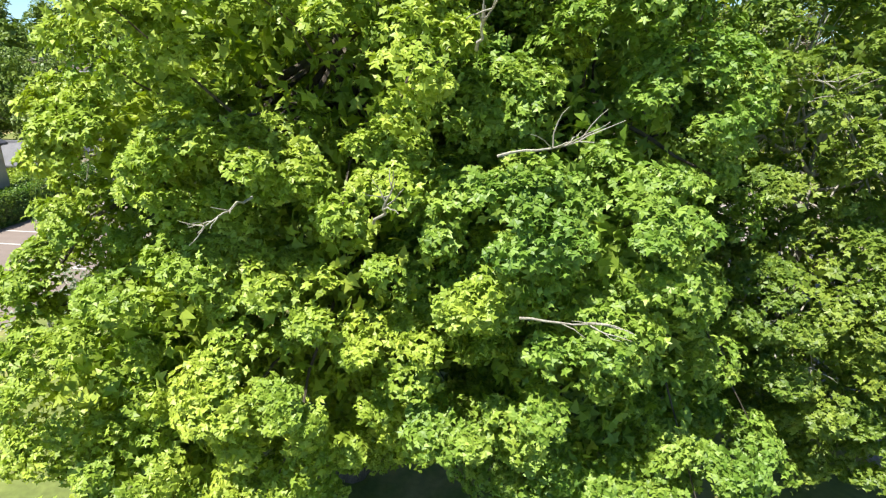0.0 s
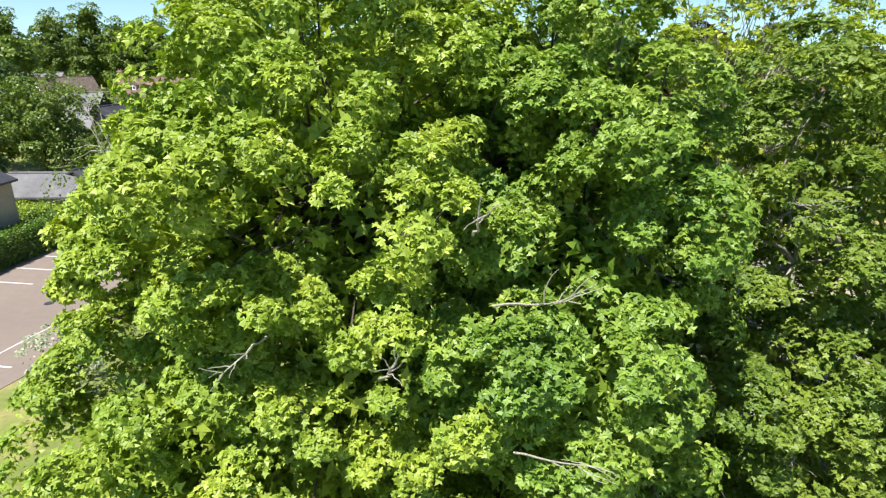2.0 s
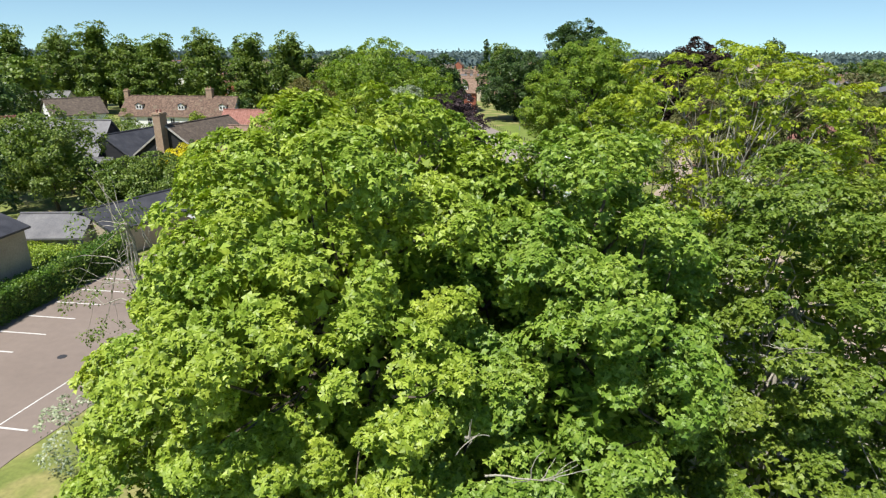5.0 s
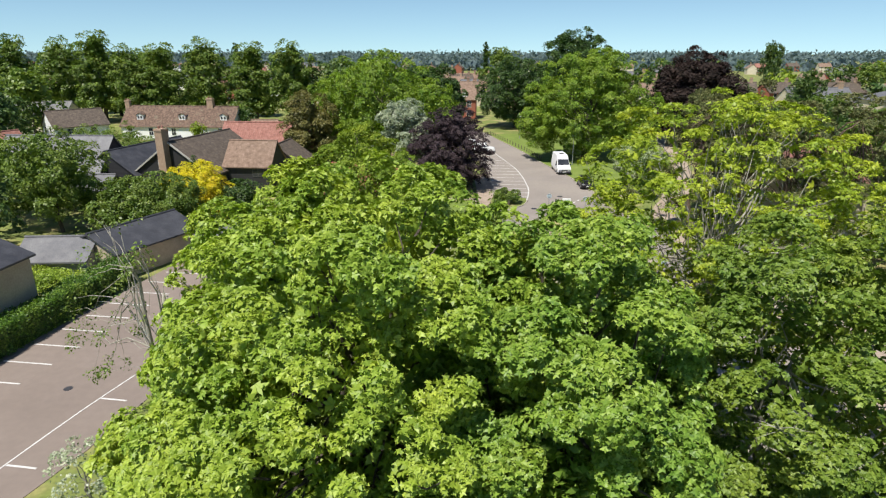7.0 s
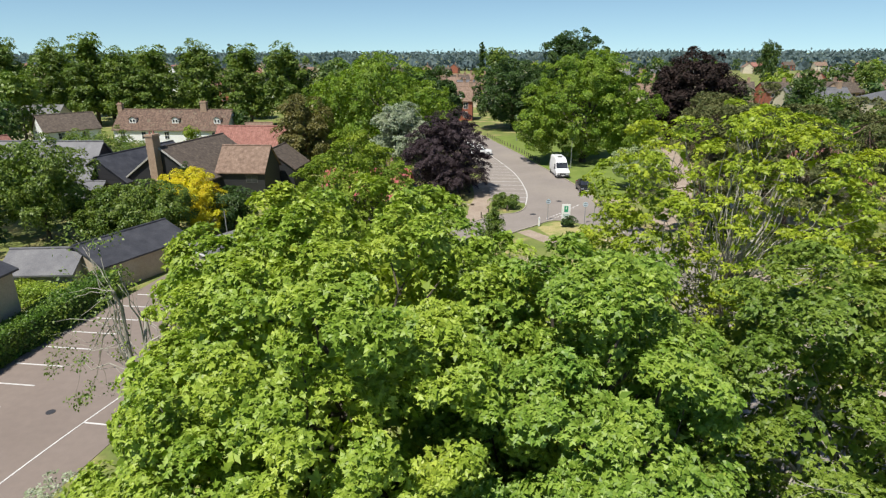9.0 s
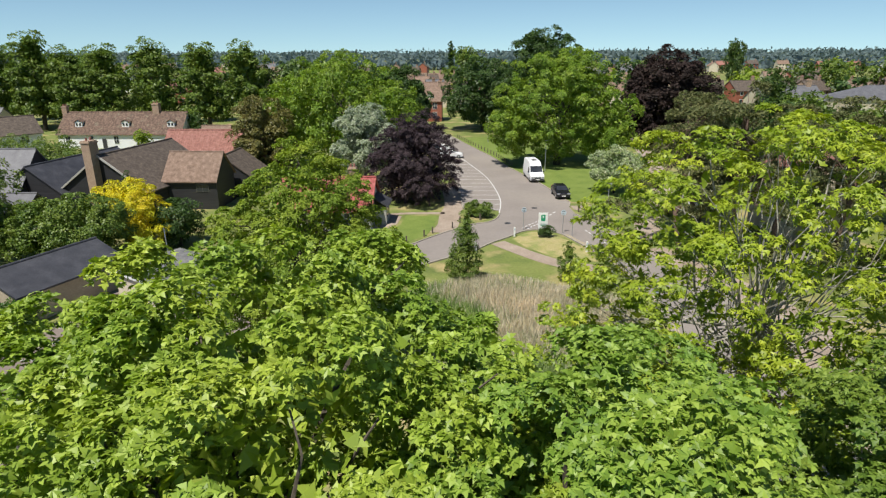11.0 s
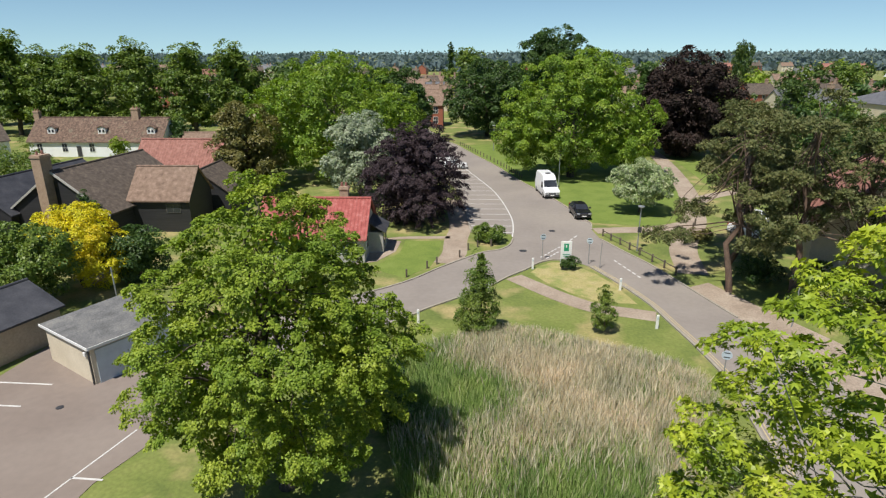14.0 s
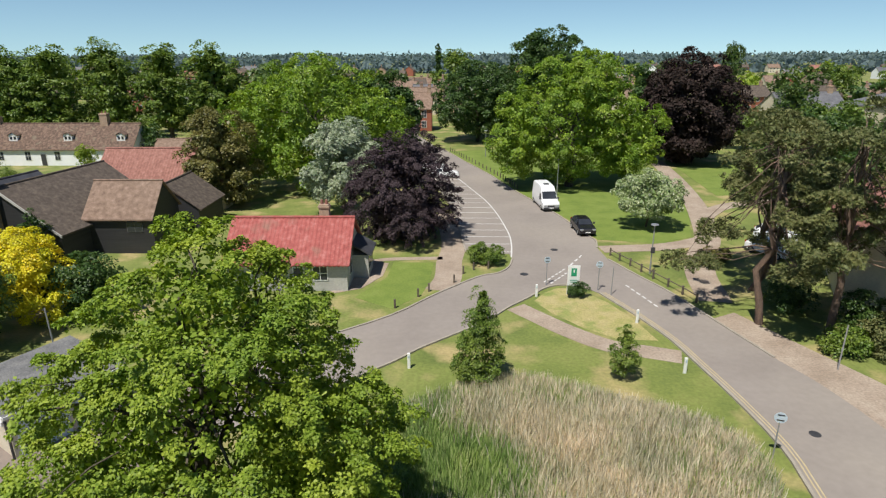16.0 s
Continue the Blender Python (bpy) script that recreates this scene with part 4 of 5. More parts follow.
    def opening(kind, side, u, z, w, h, parent=root):
        m = {"s": pose(u, -hw, z), "n": pose(u, hw, z, 0, 0, 180), "e": pose(hl, u, z, 0, 0, 90), "w": pose(-hl, u, z, 0, 0, -90)}[side]
        fr = box_part(kind, M[frame_mat], parent, (-w / 2, w / 2, -0.05, 0.06, 0, h))
        fr.matrix_local = m
        if kind == "door":
            box_part("door_leaf", M["dark_metal"], fr, (-w / 2 + 0.07, w / 2 - 0.07, -0.065, -0.045, 0.03, h - 0.07))
            return
        if plain:
            box_part("pane", M["glass"], fr, (-w / 2 + 0.08, w / 2 - 0.08, -0.062, -0.045, 0.1, h - 0.08))
            return
        cells = [(i, j) for i in (0, 1) for j in (0, 1)]
        for i, j in cells:
            x0, z0 = -w / 2 + 0.06 + i * (w / 2 - 0.03), 0.07 + j * (h / 2 - 0.035)
            box_part("pane", M["glass"], fr, (x0, x0 + w / 2 - 0.09, -0.062, -0.045, z0, z0 + h / 2 - 0.1))

    for side, u, z, w, h in windows:
        opening("window", side, u, z, w, h)
    for side, u, w, h in doors:
        opening("door", side, u, 0.0, w, h)
    for x, z in dormers:
        y = -(ridge - z) / slope
        bm = bmesh.new()
        v = [bm.verts.new(q) for q in ((x - 0.7, y - 0.15, z), (x + 0.7, y - 0.15, z), (x + 0.7, y - 0.15, z + 0.95), (x, y - 0.15, z + 1.3), (x - 0.7, y - 0.15, z + 0.95), (x - 0.7, y + 1.6, z + 0.95), (x, y + 1.9, z + 1.3), (x + 0.7, y + 1.6, z + 0.95), (x - 0.7, y + 0.1, z), (x + 0.7, y + 0.1, z))]
        for g in ((0, 1, 2, 3, 4), (1, 9, 7, 2), (8, 0, 4, 5)):
            bm.faces.new([v[i] for i in g])
        do = part("dormer", bm, M["white_paint"], root, "small white dormer window")
        rv = [(x - 0.85, y - 0.3, z + 0.93), (x, y - 0.3, z + 1.38), (x + 0.85, y - 0.3, z + 0.93), (x - 0.85, y + 1.8, z + 0.93), (x, y + 2.2, z + 1.38), (x + 0.85, y + 1.8, z + 0.93)]
        rv += [(a, b, c + 0.09) for a, b, c in rv]
        as_object("dormer_roof", rv, [(6, 7, 10, 9), (7, 8, 11, 10), (0, 3, 4, 1), (1, 4, 5, 2), (0, 1, 7, 6), (1, 2, 8, 7), (0, 6, 9, 3), (2, 5, 11, 8)], M[roof], do)
        for k in (-0.32, 0.32):
            box_part("pane", M["glass"], do, (x + k - 0.19, x + k + 0.19, y - 0.18, y - 0.155, z + 0.25, z + 0.76))
    for x, s in skylights:
        y = s * hw * 0.6
        z = ridge - abs(y) * slope + t
        bm = bmesh.new()
        box(bm, -0.4, 0.4, -0.55, 0.55, -0.04, 0.1)
        sk = part("skylight", bm, M["white_paint"], root)
        sk.matrix_local = pose(x, y, z + 0.03, math.degrees(math.atan(slope)) * -s, 0, 0)
        box_part("pane", M["glass"], sk, (-0.32, 0.32, -0.47, 0.47, 0.095, 0.115))
    return root


house("cottage", "long white cottage with mossy tiled roof and dormers", (-66.4, 126, 0), 0, 24.4, 8, 2.9, 6.5, "white_wall", "old_tile", chimneys=((6.2, 0, 1.3, 8.3), (-12.3, 0, 1.0, 7.8)),
      windows=tuple(("s", u, 0.9, 1.0, 1.5) for u in (-10.2, -5.6, -0.6, 4.6, 9.6)), doors=(("s", -3, 1.0, 2.0),), dormers=((-8.3, 4.0), (1.0, 4.0), (10.0, 4.0)))
house("barn", "old timber barn with brown tiled roof and brick chimney", (-39.3, 79.3, 0), 81.7, 13.4, 10.8, 3.0, 6.8, "black_board", "brown_tile", chimneys=((-7.1, 0.6, 1.3, 8.6),), windows=(("w", 1.5, 3.4, 0.9, 1.1),), category="barn")
barn = bpy.data.objects["barn"]
for s_ in (-1, 1):
    as_object("bargeboard", [(-7.0, 0, 6.95), (-7.0, s_ * 5.75, 2.88), (-7.0, s_ * 5.75, 2.66), (-7.0, 0, 6.7), (-6.9, 0, 6.95), (-6.9, s_ * 5.75, 2.88), (-6.9, s_ * 5.75, 2.66), (-6.9, 0, 6.7)], [(0, 1, 2, 3), (7, 6, 5, 4), (0, 4, 5, 1), (1, 5, 6, 2), (2, 6, 7, 3)], M["grey_wall"], barn)
house("barn_wing", "projecting barn wing with tan tiles and grey boarding", (-31.6, 78.2, 0), 0, 6.2, 5.6, 3.6, 6.3, "black_board", "tan_tile", windows=(("s", 1.4, 2.1, 1.5, 1.0),), frame_mat="grey_board", category="barn")
house("outhouse", "low brown-roofed outhouse behind the barn", (-30.0, 85.0, 0), 90, 6.5, 6.4, 2.8, 5.2, "black_board", "brown_tile", category="outhouse")
house("barn", "dark slate-roofed barn beside the brown barn", (-48.2, 80.5, 0), 81.7, 15, 8, 2.6, 5.4, "black_board", "black_slate", category="barn")
house("tiled_house", "long building with faded red pantile roof", (-35.8, 96.5, 0), 0, 15.6, 8.4, 3.0, 6.6, "cream_wall", "pink_tile", ribs=0.36, windows=(("s", 5, 1, 1, 1.2),), skylights=((3.6, -1), (6.6, -1)))
red = house("cottage", "small cottage with bright red pantile roof", (-13.7, 69.4, 0), 0, 9.4, 6.6, 2.5, 5.0, "grey_wall", "red_tile", ribs=0.33, over=0.5, chimneys=((2.5, 0.3, 0.8, 6.2),), windows=(("s", 2.6, 0.9, 1.2, 1.2), ("s", -1.0, 0.9, 1.2, 1.2), ("e", -1.7, 0.9, 0.9, 1.2)), doors=(("s", 0.9, 0.9, 2.0),))
bm = box(bmesh.new(), 4.7, 6.0, -0.4, 2.4, -0.1, 2.0)
bay = part("bay", bm, M["grey_wall"], red)
as_object("bay_roof", [(4.6, -0.7, 3.0), (6.3, -0.7, 2.0), (6.3, 2.7, 2.0), (4.6, 2.7, 3.0), (4.6, -0.7, 3.12), (6.3, -0.7, 2.12), (6.3, 2.7, 2.12), (4.6, 2.7, 3.12)], [(0, 3, 2, 1), (4, 5, 6, 7), (0, 1, 5, 4), (1, 2, 6, 5), (2, 3, 7, 6)], M["black_slate"], bay)
for u in (0.3, 1.6):
    box_part("pane", M["glass"], bay, (6.0, 6.03, u - 0.4, u + 0.4, 0.8, 1.8))
house("barn", "black weatherboarded barn with grey slate roof", (-57.0, 75.6, 0), 2, 14.4, 8, 3.0, 7.0, "black_board", "slate", category="barn")
house("lean_to", "low slate-roofed lean-to at the black barn", (-50.5, 69.2, 0), 2, 9, 4.2, 1.9, 3.2, "black_board", "slate", category="shed")
house("outhouse", "small stone outhouse beside the white cottage", (-48.5, 125.5, 0), 8, 5.5, 4.2, 2.2, 3.9, "grey_wall", "tan_tile", windows=(("s", 1, 0.9, 0.8, 1.0),), category="outhouse")
house("house", "white gabled house with brown tiled roof", (-80.5, 111, 0), 52, 9.5, 7, 4.4, 7.0, "white_wall", "brown_tile", windows=(("w", -1.5, 3.0, 1, 1.2), ("w", 1.5, 3.0, 1, 1.2), ("s", -2, 2.8, 1.2, 1.2), ("s", 2, 2.8, 1.2, 1.2)))
house("house", "grey-roofed house among the trees", (-101, 129, 0), 10, 13, 8, 4.5, 7.0, "cream_wall", "corrugated")
house("house", "house with orange tiled roof behind the trees", (-74, 82, 0), 70, 10, 7, 3.4, 6.2, "brick", "pink_tile")
house("long_house", "beige-walled long building with dark slate roof", (-35.2, 24.5, 0), 90, 24, 9, 4.6, 6.6, "beige_wall", "black_slate", category="building")
house("shed", "low beige-walled building with dark felt roof", (-30.6, 48.3, 0), 70, 8.4, 5.6, 2.3, 3.5, "beige_wall", "black_slate", category="outbuilding")
house("shed", "low grey-roofed outbuilding behind the hedge", (-34.4, 44.4, 0), 8, 5.4, 4.2, 2.0, 3.2, "grey_wall", "slate", category="outbuilding")
house("townhouse", "narrow red brick townhouse with tan roof and white windows", (-8.0, 172, 0), 0, 5.6, 8, 5.4, 8.8, "brick", "tan_tile", windows=tuple(("s", u, z, 1.2, 1.7) for u in (-1.4, 1.0) for z in (0.8, 3.2)), dormers=((-0.2, 6.0),), chimneys=((2.2, 0, 0.9, 10.2),))
house("villa", "cream villa with hipped slate roof and chimneys", (110, 172, 0), 6, 22, 15, 5.6, 8.6, "cream_wall", "slate", hip=6.5, chimneys=((2, 0, 1.8, 10.2),), windows=tuple(("s", u, z, 1.1, 1.6) for u in (-6, -2, 2, 6) for z in (0.6, 3.2)))
house("house", "beige house with pinkish red roof behind the pines", (34.0, 66.0, 0), 64, 13, 9, 5.4, 8.9, "cream_wall", "pink_tile", windows=(("w", -2, 1, 1.2, 1.3), ("s", -3, 1, 1.2, 1.3), ("s", 2, 1, 1.2, 1.3)))
house("house", "slate-roofed house beyond the copper beech", (83, 168, 0), 5, 16, 9, 5.6, 8.8, "cream_wall", "slate", chimneys=((6, 0, 1.2, 10.4),))


# ---- lock-up garage ----
def garage():
    turn = math.degrees(math.atan2(0.845, 0.535))
    root = thing("garage", pose(-21.0, 45.5, 0, 0, 0, turn), "rendered lock-up garage with grey corrugated roof and doors", "garage")
    box_part("wall", M["cream_wall"], root, (0, 5.2, 0, 5.2, -0.1, 2.3))
    v, f, n = [], [], 44
    for i in range(n + 1):
        y = -0.25 + 5.7 * i / n
        dz = 0.035 * (1 if i % 2 else -1)
        v += [(-0.2, y, 2.42 + dz), (5.5, y, 2.62 + dz)]
    for i in range(n):
        f.append((2 * i, 2 * i + 1, 2 * i + 3, 2 * i + 2))
    r = as_object("roof", v, f, M["corrugated"], root)
    m = r.modifiers.new("thick", "SOLIDIFY")
    m.thickness = 0.05
    box_part("fascia", M["white_paint"], root, (-0.24, -0.2, -0.25, 5.45, 2.28, 2.44))
    box_part("fascia", M["white_paint"], root, (-0.2, 5.5, -0.29, -0.25, 2.3, 2.46))
    for i in range(2):
        box_part("garage_door", M["sign_blue"], root, (0.25 + 2.5 * i, 2.5 + 2.5 * i, -0.06, -0.01, 0.02, 2.1))
    bm = bmesh.new()
    rod(bm, (-0.06, 0.1, 0), (-0.06, 0.1, 2.3), 0.05, 0.05)
    part("downpipe", bm, M["dark_metal"], root)
    box_part("wall_lamp", M["white_paint"], root, (-0.14, 0, 0.35, 0.6, 1.7, 1.95), 0.03)


garage()
bm = bmesh.new()
for i in range(9):
    box(bm, i * 0.55, i * 0.55 + 0.5, -0.02, 0.02, 0, 1.9)
fence_board = part("mesh_fence", bm, M["green_paint"], None)
fence_board.matrix_world = pose(-25.6, 50.4, 0, 0, 0, 20)
tagged(fence_board, "green mesh panel fence beside the garage", "fence")


# ---- tree belt, town and distance ----
def prototype(name, label, blobs, clumps, r, per, leaf, mat, seed, **kw):
    return tree(name, label, "tree", (0, -400, 0), blobs, clumps, r, per, leaf, "oval", M[mat], seed, limbs=2, **kw)


rng = np.random.default_rng(3)
column = [(0, 0, 9.5, 3.6, 3.6, 7.2), (0.4, 0.3, 13.6, 2.8, 2.8, 4.2), (-0.3, 0, 5.6, 4.0, 3.8, 4.0)]
rowa = prototype("row_lime", "tall lime in the row behind the cottage", column, 150, 0.95, 54, 0.4, "green", 91, bough=1.5, core=0.2, trunk_r=0.4, group="row of limes behind the cottage")
rowb = prototype("row_lime", "tall lime in the row behind the cottage", [(a * 1.1, b, c * 0.96, d * 1.12, e, f) for a, b, c, d, e, f in column], 150, 0.95, 54, 0.4, "green", 92, bough=1.5, core=0.2, trunk_r=0.4, group="row of limes behind the cottage")
round_tree = [(0, 0, 6.4, 4.6, 4.6, 5.4), (1, 0.5, 8.6, 3.2, 3.2, 3.4)]
kinds = [prototype("town_tree", "leafy green tree among the houses", round_tree, 60, 0.95, 38, 0.52, k, 93 + i, trunk_r=0.25, core=0.2) for i, k in enumerate(("far", "green", "dark", "lime"))]
small = [prototype("town_tree", "leafy tree far off among the roofs", round_tree, 26, 1.15, 18, 1.1, k, 103 + i, trunk_r=0.25) for i, k in enumerate(("far", "green", "dark", "lime"))]
poplar = prototype("poplar", "slim dark poplar above the roofs", [(0, 0, 9, 1.5, 1.5, 8.6)], 60, 0.7, 60, 0.5, "dark", 98, trunk_r=0.25)


def plant(proto, x, y, s, sz=None, spin=None):
    spin = rng.uniform(0, 360) if spin is None else spin
    c = copy_thing(proto, pose(x, y, 0, 0, 0, spin))
    c.scale = (s, s, sz or s)
    return c


def move(proto, x, y, s, sz=None):
    proto.matrix_world = pose(x, y, 0, 0, 0, 40)
    proto.scale = (s, s, sz or s)


move(rowa, -124, 150, 1.25, 1.26)
move(rowb, -112, 151, 1.25, 1.24)
for i, (x, s) in enumerate(((-101.5, 1.06), (-91.5, 1.0), (-82.5, 1.0), (-72.5, 1.06), (-60.0, 0.98), (-49.6, 1.03), (-136, 1.1), (-147, 1.1), (-160, 1.15))):
    plant((rowa, rowb)[i % 2], x, 150 + rng.normal() * 0.7, s * 1.34, s * rng.uniform(1.12, 1.2) * (1.08 if x < -95 else 1.0))
for i in range(10):
    plant(rowa if i % 2 else rowb, -160 + 13 * i, 168 + rng.normal() * 3, 1.25, 0.95)
# dark tree at (-53.0, 127) is added for the cottage's shaded east gable
for x, y, s, k in ((-95, 118, 1.3, 1), (-108, 108, 1.5, 2), (-88, 104, 0.9, 0), (-120, 120, 1.7, 0), (-53.0, 127, 0.55, 2), (-58.5, 116, 0.36, 3), (-84, 95, 1.1, 2), (-62, 60, 0.9, 2), (-54, 60, 0.8, 1), (-70, 66, 1.0, 2), (-48, 64, 0.5, 1), (-50, 48, 0.75, 2),
                   (-43, 46, 0.7, 0), (-40, 150, 1.25, 0), (-30, 140, 1.3, 1), (-24, 160, 1.2, 2), (-30, 122, 1.15, 1), (28, 150, 1.2, 0), (50, 140, 0.9, 1), (58, 150, 0.85, 0), (56, 138, 0.6, 1), (62, 142, 0.6, 2), (45, 165, 1.3, 2), (70, 140, 0.7, 1), (78, 162, 1.0, 0), (48, 70, 1.0, 2), (52, 84, 1.0, 1),
                   (44, 60, 0.9, 2), (46, 56, 1.1, 1), (38, 50, 1.0, 2), (120, 160, 1.3, 1), (130, 190, 1.3, 0), (46, 108, 0.8, 0), (53, 112, 0.85, 2), (60, 116, 0.8, 0), (67, 126, 0.8, 1), (74, 132, 0.55, 2), (84, 140, 0.5, 0), (52, 98, 0.7, 2), (62, 104, 0.75, 1), (-22, 172, 1.0, 3), (8, 176, 1.2, 2), (16, 190, 1.2, 2), (-34, 112, 0.9, 1)):
    plant(kinds[k], x, y, s, s * rng.uniform(0.95, 1.1))
for i, k in enumerate(kinds):
    move(k, 140 + 12 * i, 205 + 6 * i, 1.2)
for i, k in enumerate(small):
    move(k, -190 + 12 * i, 260 + 6 * i, 1.1)
move(poplar, -142, 330, 1.25)
for x, y, s in ((-8, 430, 1.35), (50, 420, 1.3), (53, 423, 1.5), (57, 421, 1.4), (60, 425, 1.3), (40, 430, 1.0), (158, 380, 1.1), (166, 386, 1.0)):
    plant(poplar, x, y, s)
for x, y, s in ((126, 222, 1.2), (140, 216, 1.3), (154, 220, 1.25), (168, 226, 1.35), (2, 300, 1.7), (-140, 240, 1.6), (-50, 260, 1.4)):
    plant(kinds[1], x, y, s)
plant(kinds[0], 139, 330, 1.15, 1.95)
for i in range(190):
    y = 195 + 520 * rng.uniform(0, 1) ** 1.3
    x = rng.uniform(-0.85, 0.85) * (y + 40)
    if -24 < x < -2 and y < 240:
        continue
    s = rng.uniform(0.6, 1.15)
    plant(small[rng.choice(4, p=(0.4, 0.25, 0.2, 0.15))], x, y, s, s * rng.uniform(0.8, 1.0))
town = []
for i in range(6):
    town.append(house("town_house", ("small house with tiled roof in the town", "brick house with brown roof in the town")[i % 2], (-30 + 11 * i, 215 + 9 * (i % 3), 0), (4, 86, 15, -10, 80, 30)[i], 10.5, 7.5, 4.9, 7.8, ("cream_wall", "brick", "white_wall", "old_brick", "brick", "cream_wall")[i],
                      ("tan_tile", "brown_tile", "slate", "brown_tile", "pink_tile", "tan_tile")[i], chimneys=((3.6, 0, 0.9, 9.2),), windows=tuple(("s", u, z, 1.2, 1.2) for u in (-3, 0, 3) for z in (0.9, 3.3)), group="houses of the town", plain=True))
for x, y in ((-13, 214), (-1, 232), (6, 258), (-24, 238), (-18, 262), (9, 228)):
    copy_thing(town[0 if x < -5 else 5], pose(x, y, 0, 0, 0, rng.normal() * 12))
for i in range(120):
    y = 205 + 420 * rng.uniform(0, 1) ** 1.2
    x = rng.uniform(-0.8, 0.85) * (y + 20)
    copy_thing(town[rng.integers(0, 6)], pose(x, y, 0, 0, 0, rng.choice((0, 90, 20, -15)) + rng.normal() * 5))


def far_woods():
    rng = np.random.default_rng(8)
    n = 42000
    y = 700 + 2200 * rng.uniform(0, 1, n) ** 1.5
    band = np.floor(y / 130)
    y = band * 130 + rng.normal(size=n) * 8 + 30 * np.sin(band * 2.3)
    x = rng.uniform(-0.95, 0.95, n) * (y + 100)
    gap = np.array([noise.noise(Vector((a * 0.006, b * 3.1, 0))) for a, b in zip(x, band)])
    keep = gap > -0.25
    x, y = x[keep], y[keep]
    n = len(x)
    pos = np.stack([x, y, rng.uniform(0.3, 1.0, n) ** 0.7 * (4.0 + 7 * np.array([noise.noise(Vector((a * 0.02, b * 0.05, 9))) for a, b in zip(x, y)]))], 1)
    rise = 1 + np.clip((y - 900) / 900, 0, None)
    pos[:, 2] *= rise
    # the leaf colour carries the haze of the distance
    ob = new("far_woods", leaf_mesh("far_woods", pos, rng.normal(size=(n, 3)), unit(rng.normal(size=(n, 3)) + np.array([0, -0.4, 0.8])), rng.uniform(4, 8, n) * rise ** 0.6, "oval", M["hazed_wood"]))
    tagged(ob, "distant hedgerows and woods to the horizon in haze-tinted colour", "woodland", kind="stuff")


far_woods()


# ---- vehicles ----
def loft(sections, closed_ends=True):
    """Skin over cross-sections with equal numbers of points."""
    v = [q for s in sections for q in s]
    k = len(sections[0])
    f = [(i * k + j, i * k + (j + 1) % k, (i + 1) * k + (j + 1) % k, (i + 1) * k + j) for i in range(len(sections) - 1) for j in range(k)]
    if closed_ends:
        f += [tuple(reversed(range(k))), tuple((len(sections) - 1) * k + j for j in range(k))]
    return v, f


def vehicle(name, label, category, at, turn, L, W, profile, belt, mat, wheel_r, wheels, side_glass, screen, rear_glass, extras=()):
    """profile: (x, top height, half width at the top); the nose points along local -y."""
    root = thing(name, pose(*at, 0, 0, turn), label, category)
    secs = []
    for y, top, half in profile:
        w = W / 2
        edge = min(belt, top)
        nose = 0.94 if y in (profile[0][0], profile[-1][0]) else 1.0
        secs.append([(-w * nose * 0.96, y, 0.28), (w * nose * 0.96, y, 0.28), (w * nose, y, 0.55), (w * nose, y, edge * 0.93), (half * 0.98, y, top - 0.06), (half * 0.86, y, top), (-half * 0.86, y, top), (-half * 0.98, y, top - 0.06), (-w * nose, y, edge * 0.93), (-w * nose, y, 0.55)])
    v, f = loft(secs)
    ob = as_object("body", v, f, mat, root)
    b = ob.modifiers.new("soft", "BEVEL")
    b.width, b.segments, b.limit_method, b.angle_limit = 0.06, 2, "ANGLE", radians(25)
    for y in wheels:
        for s in (-1, 1):
            bm = bmesh.new()
            rod(bm, (s * (W / 2 - 0.2), y, wheel_r), (s * (W / 2 + 0.015), y, wheel_r), wheel_r, wheel_r, 20)
            wh = part("wheel", bm, M["rubber"], root)
            bm = bmesh.new()
            rod(bm, (s * (W / 2 + 0.0), y, wheel_r), (s * (W / 2 + 0.03), y, wheel_r), wheel_r * 0.62, wheel_r * 0.55, 14)
            part("rim", bm, M["metal"], wh)
    for quad in side_glass:
        for s in (-1, 1):
            v = [(s * (x + 0.012), y, z) for x, y, z in quad] + [(s * (x - 0.02), y, z) for x, y, z in quad]
            as_object("side_window", v, [(0, 1, 2, 3), (7, 6, 5, 4), (0, 4, 5, 1), (1, 5, 6, 2), (2, 6, 7, 3), (3, 7, 4, 0)], M["glass"], root)
    for nm, quad in (("windscreen", screen), ("rear_window", rear_glass)):
        if quad:
            d = -0.015 if nm == "windscreen" else 0.015
            v = [(x, y + d, z + 0.012) for x, y, z in quad] + [(x, y - d, z - 0.02) for x, y, z in quad]
            as_object(nm, v, [(0, 1, 2, 3), (7, 6, 5, 4), (0, 4, 5, 1), (1, 5, 6, 2), (2, 6, 7, 3), (3, 7, 4, 0)], M["glass"], root)
    y0, y1 = profile[0][0], profile[-1][0]
    for s in (-1, 1):
        box_part("headlight", M["metal"], root, (s * W * 0.36 - 0.17, s * W * 0.36 + 0.17, y0 - 0.03, y0 + 0.1, 0.62, 0.80), 0.02)
        box_part("tail_light", M["red_light"], root, (s * W * 0.42 - 0.07, s * W * 0.42 + 0.07, y1 - 0.05, y1 + 0.02, 0.7, 1.05), 0.01)
        box_part("door_mirror", M["dark_metal"], root, (s * (W / 2 + 0.1) - 0.1, s * (W / 2 + 0.1) + 0.1, screen[0][1] + 0.25, screen[0][1] + 0.38, belt, belt + 0.2), 0.02)
    box_part("bumper", M["dark_metal"] if category == "van" else mat, root, (-W * 0.46, W * 0.46, y0 - 0.06, y0 + 0.12, 0.3, 0.55), 0.03)
    box_part("grille", M["dark_metal"], root, (-W * 0.24, W * 0.24, y0 - 0.025, y0 + 0.02, 0.58, 0.78), 0.01)
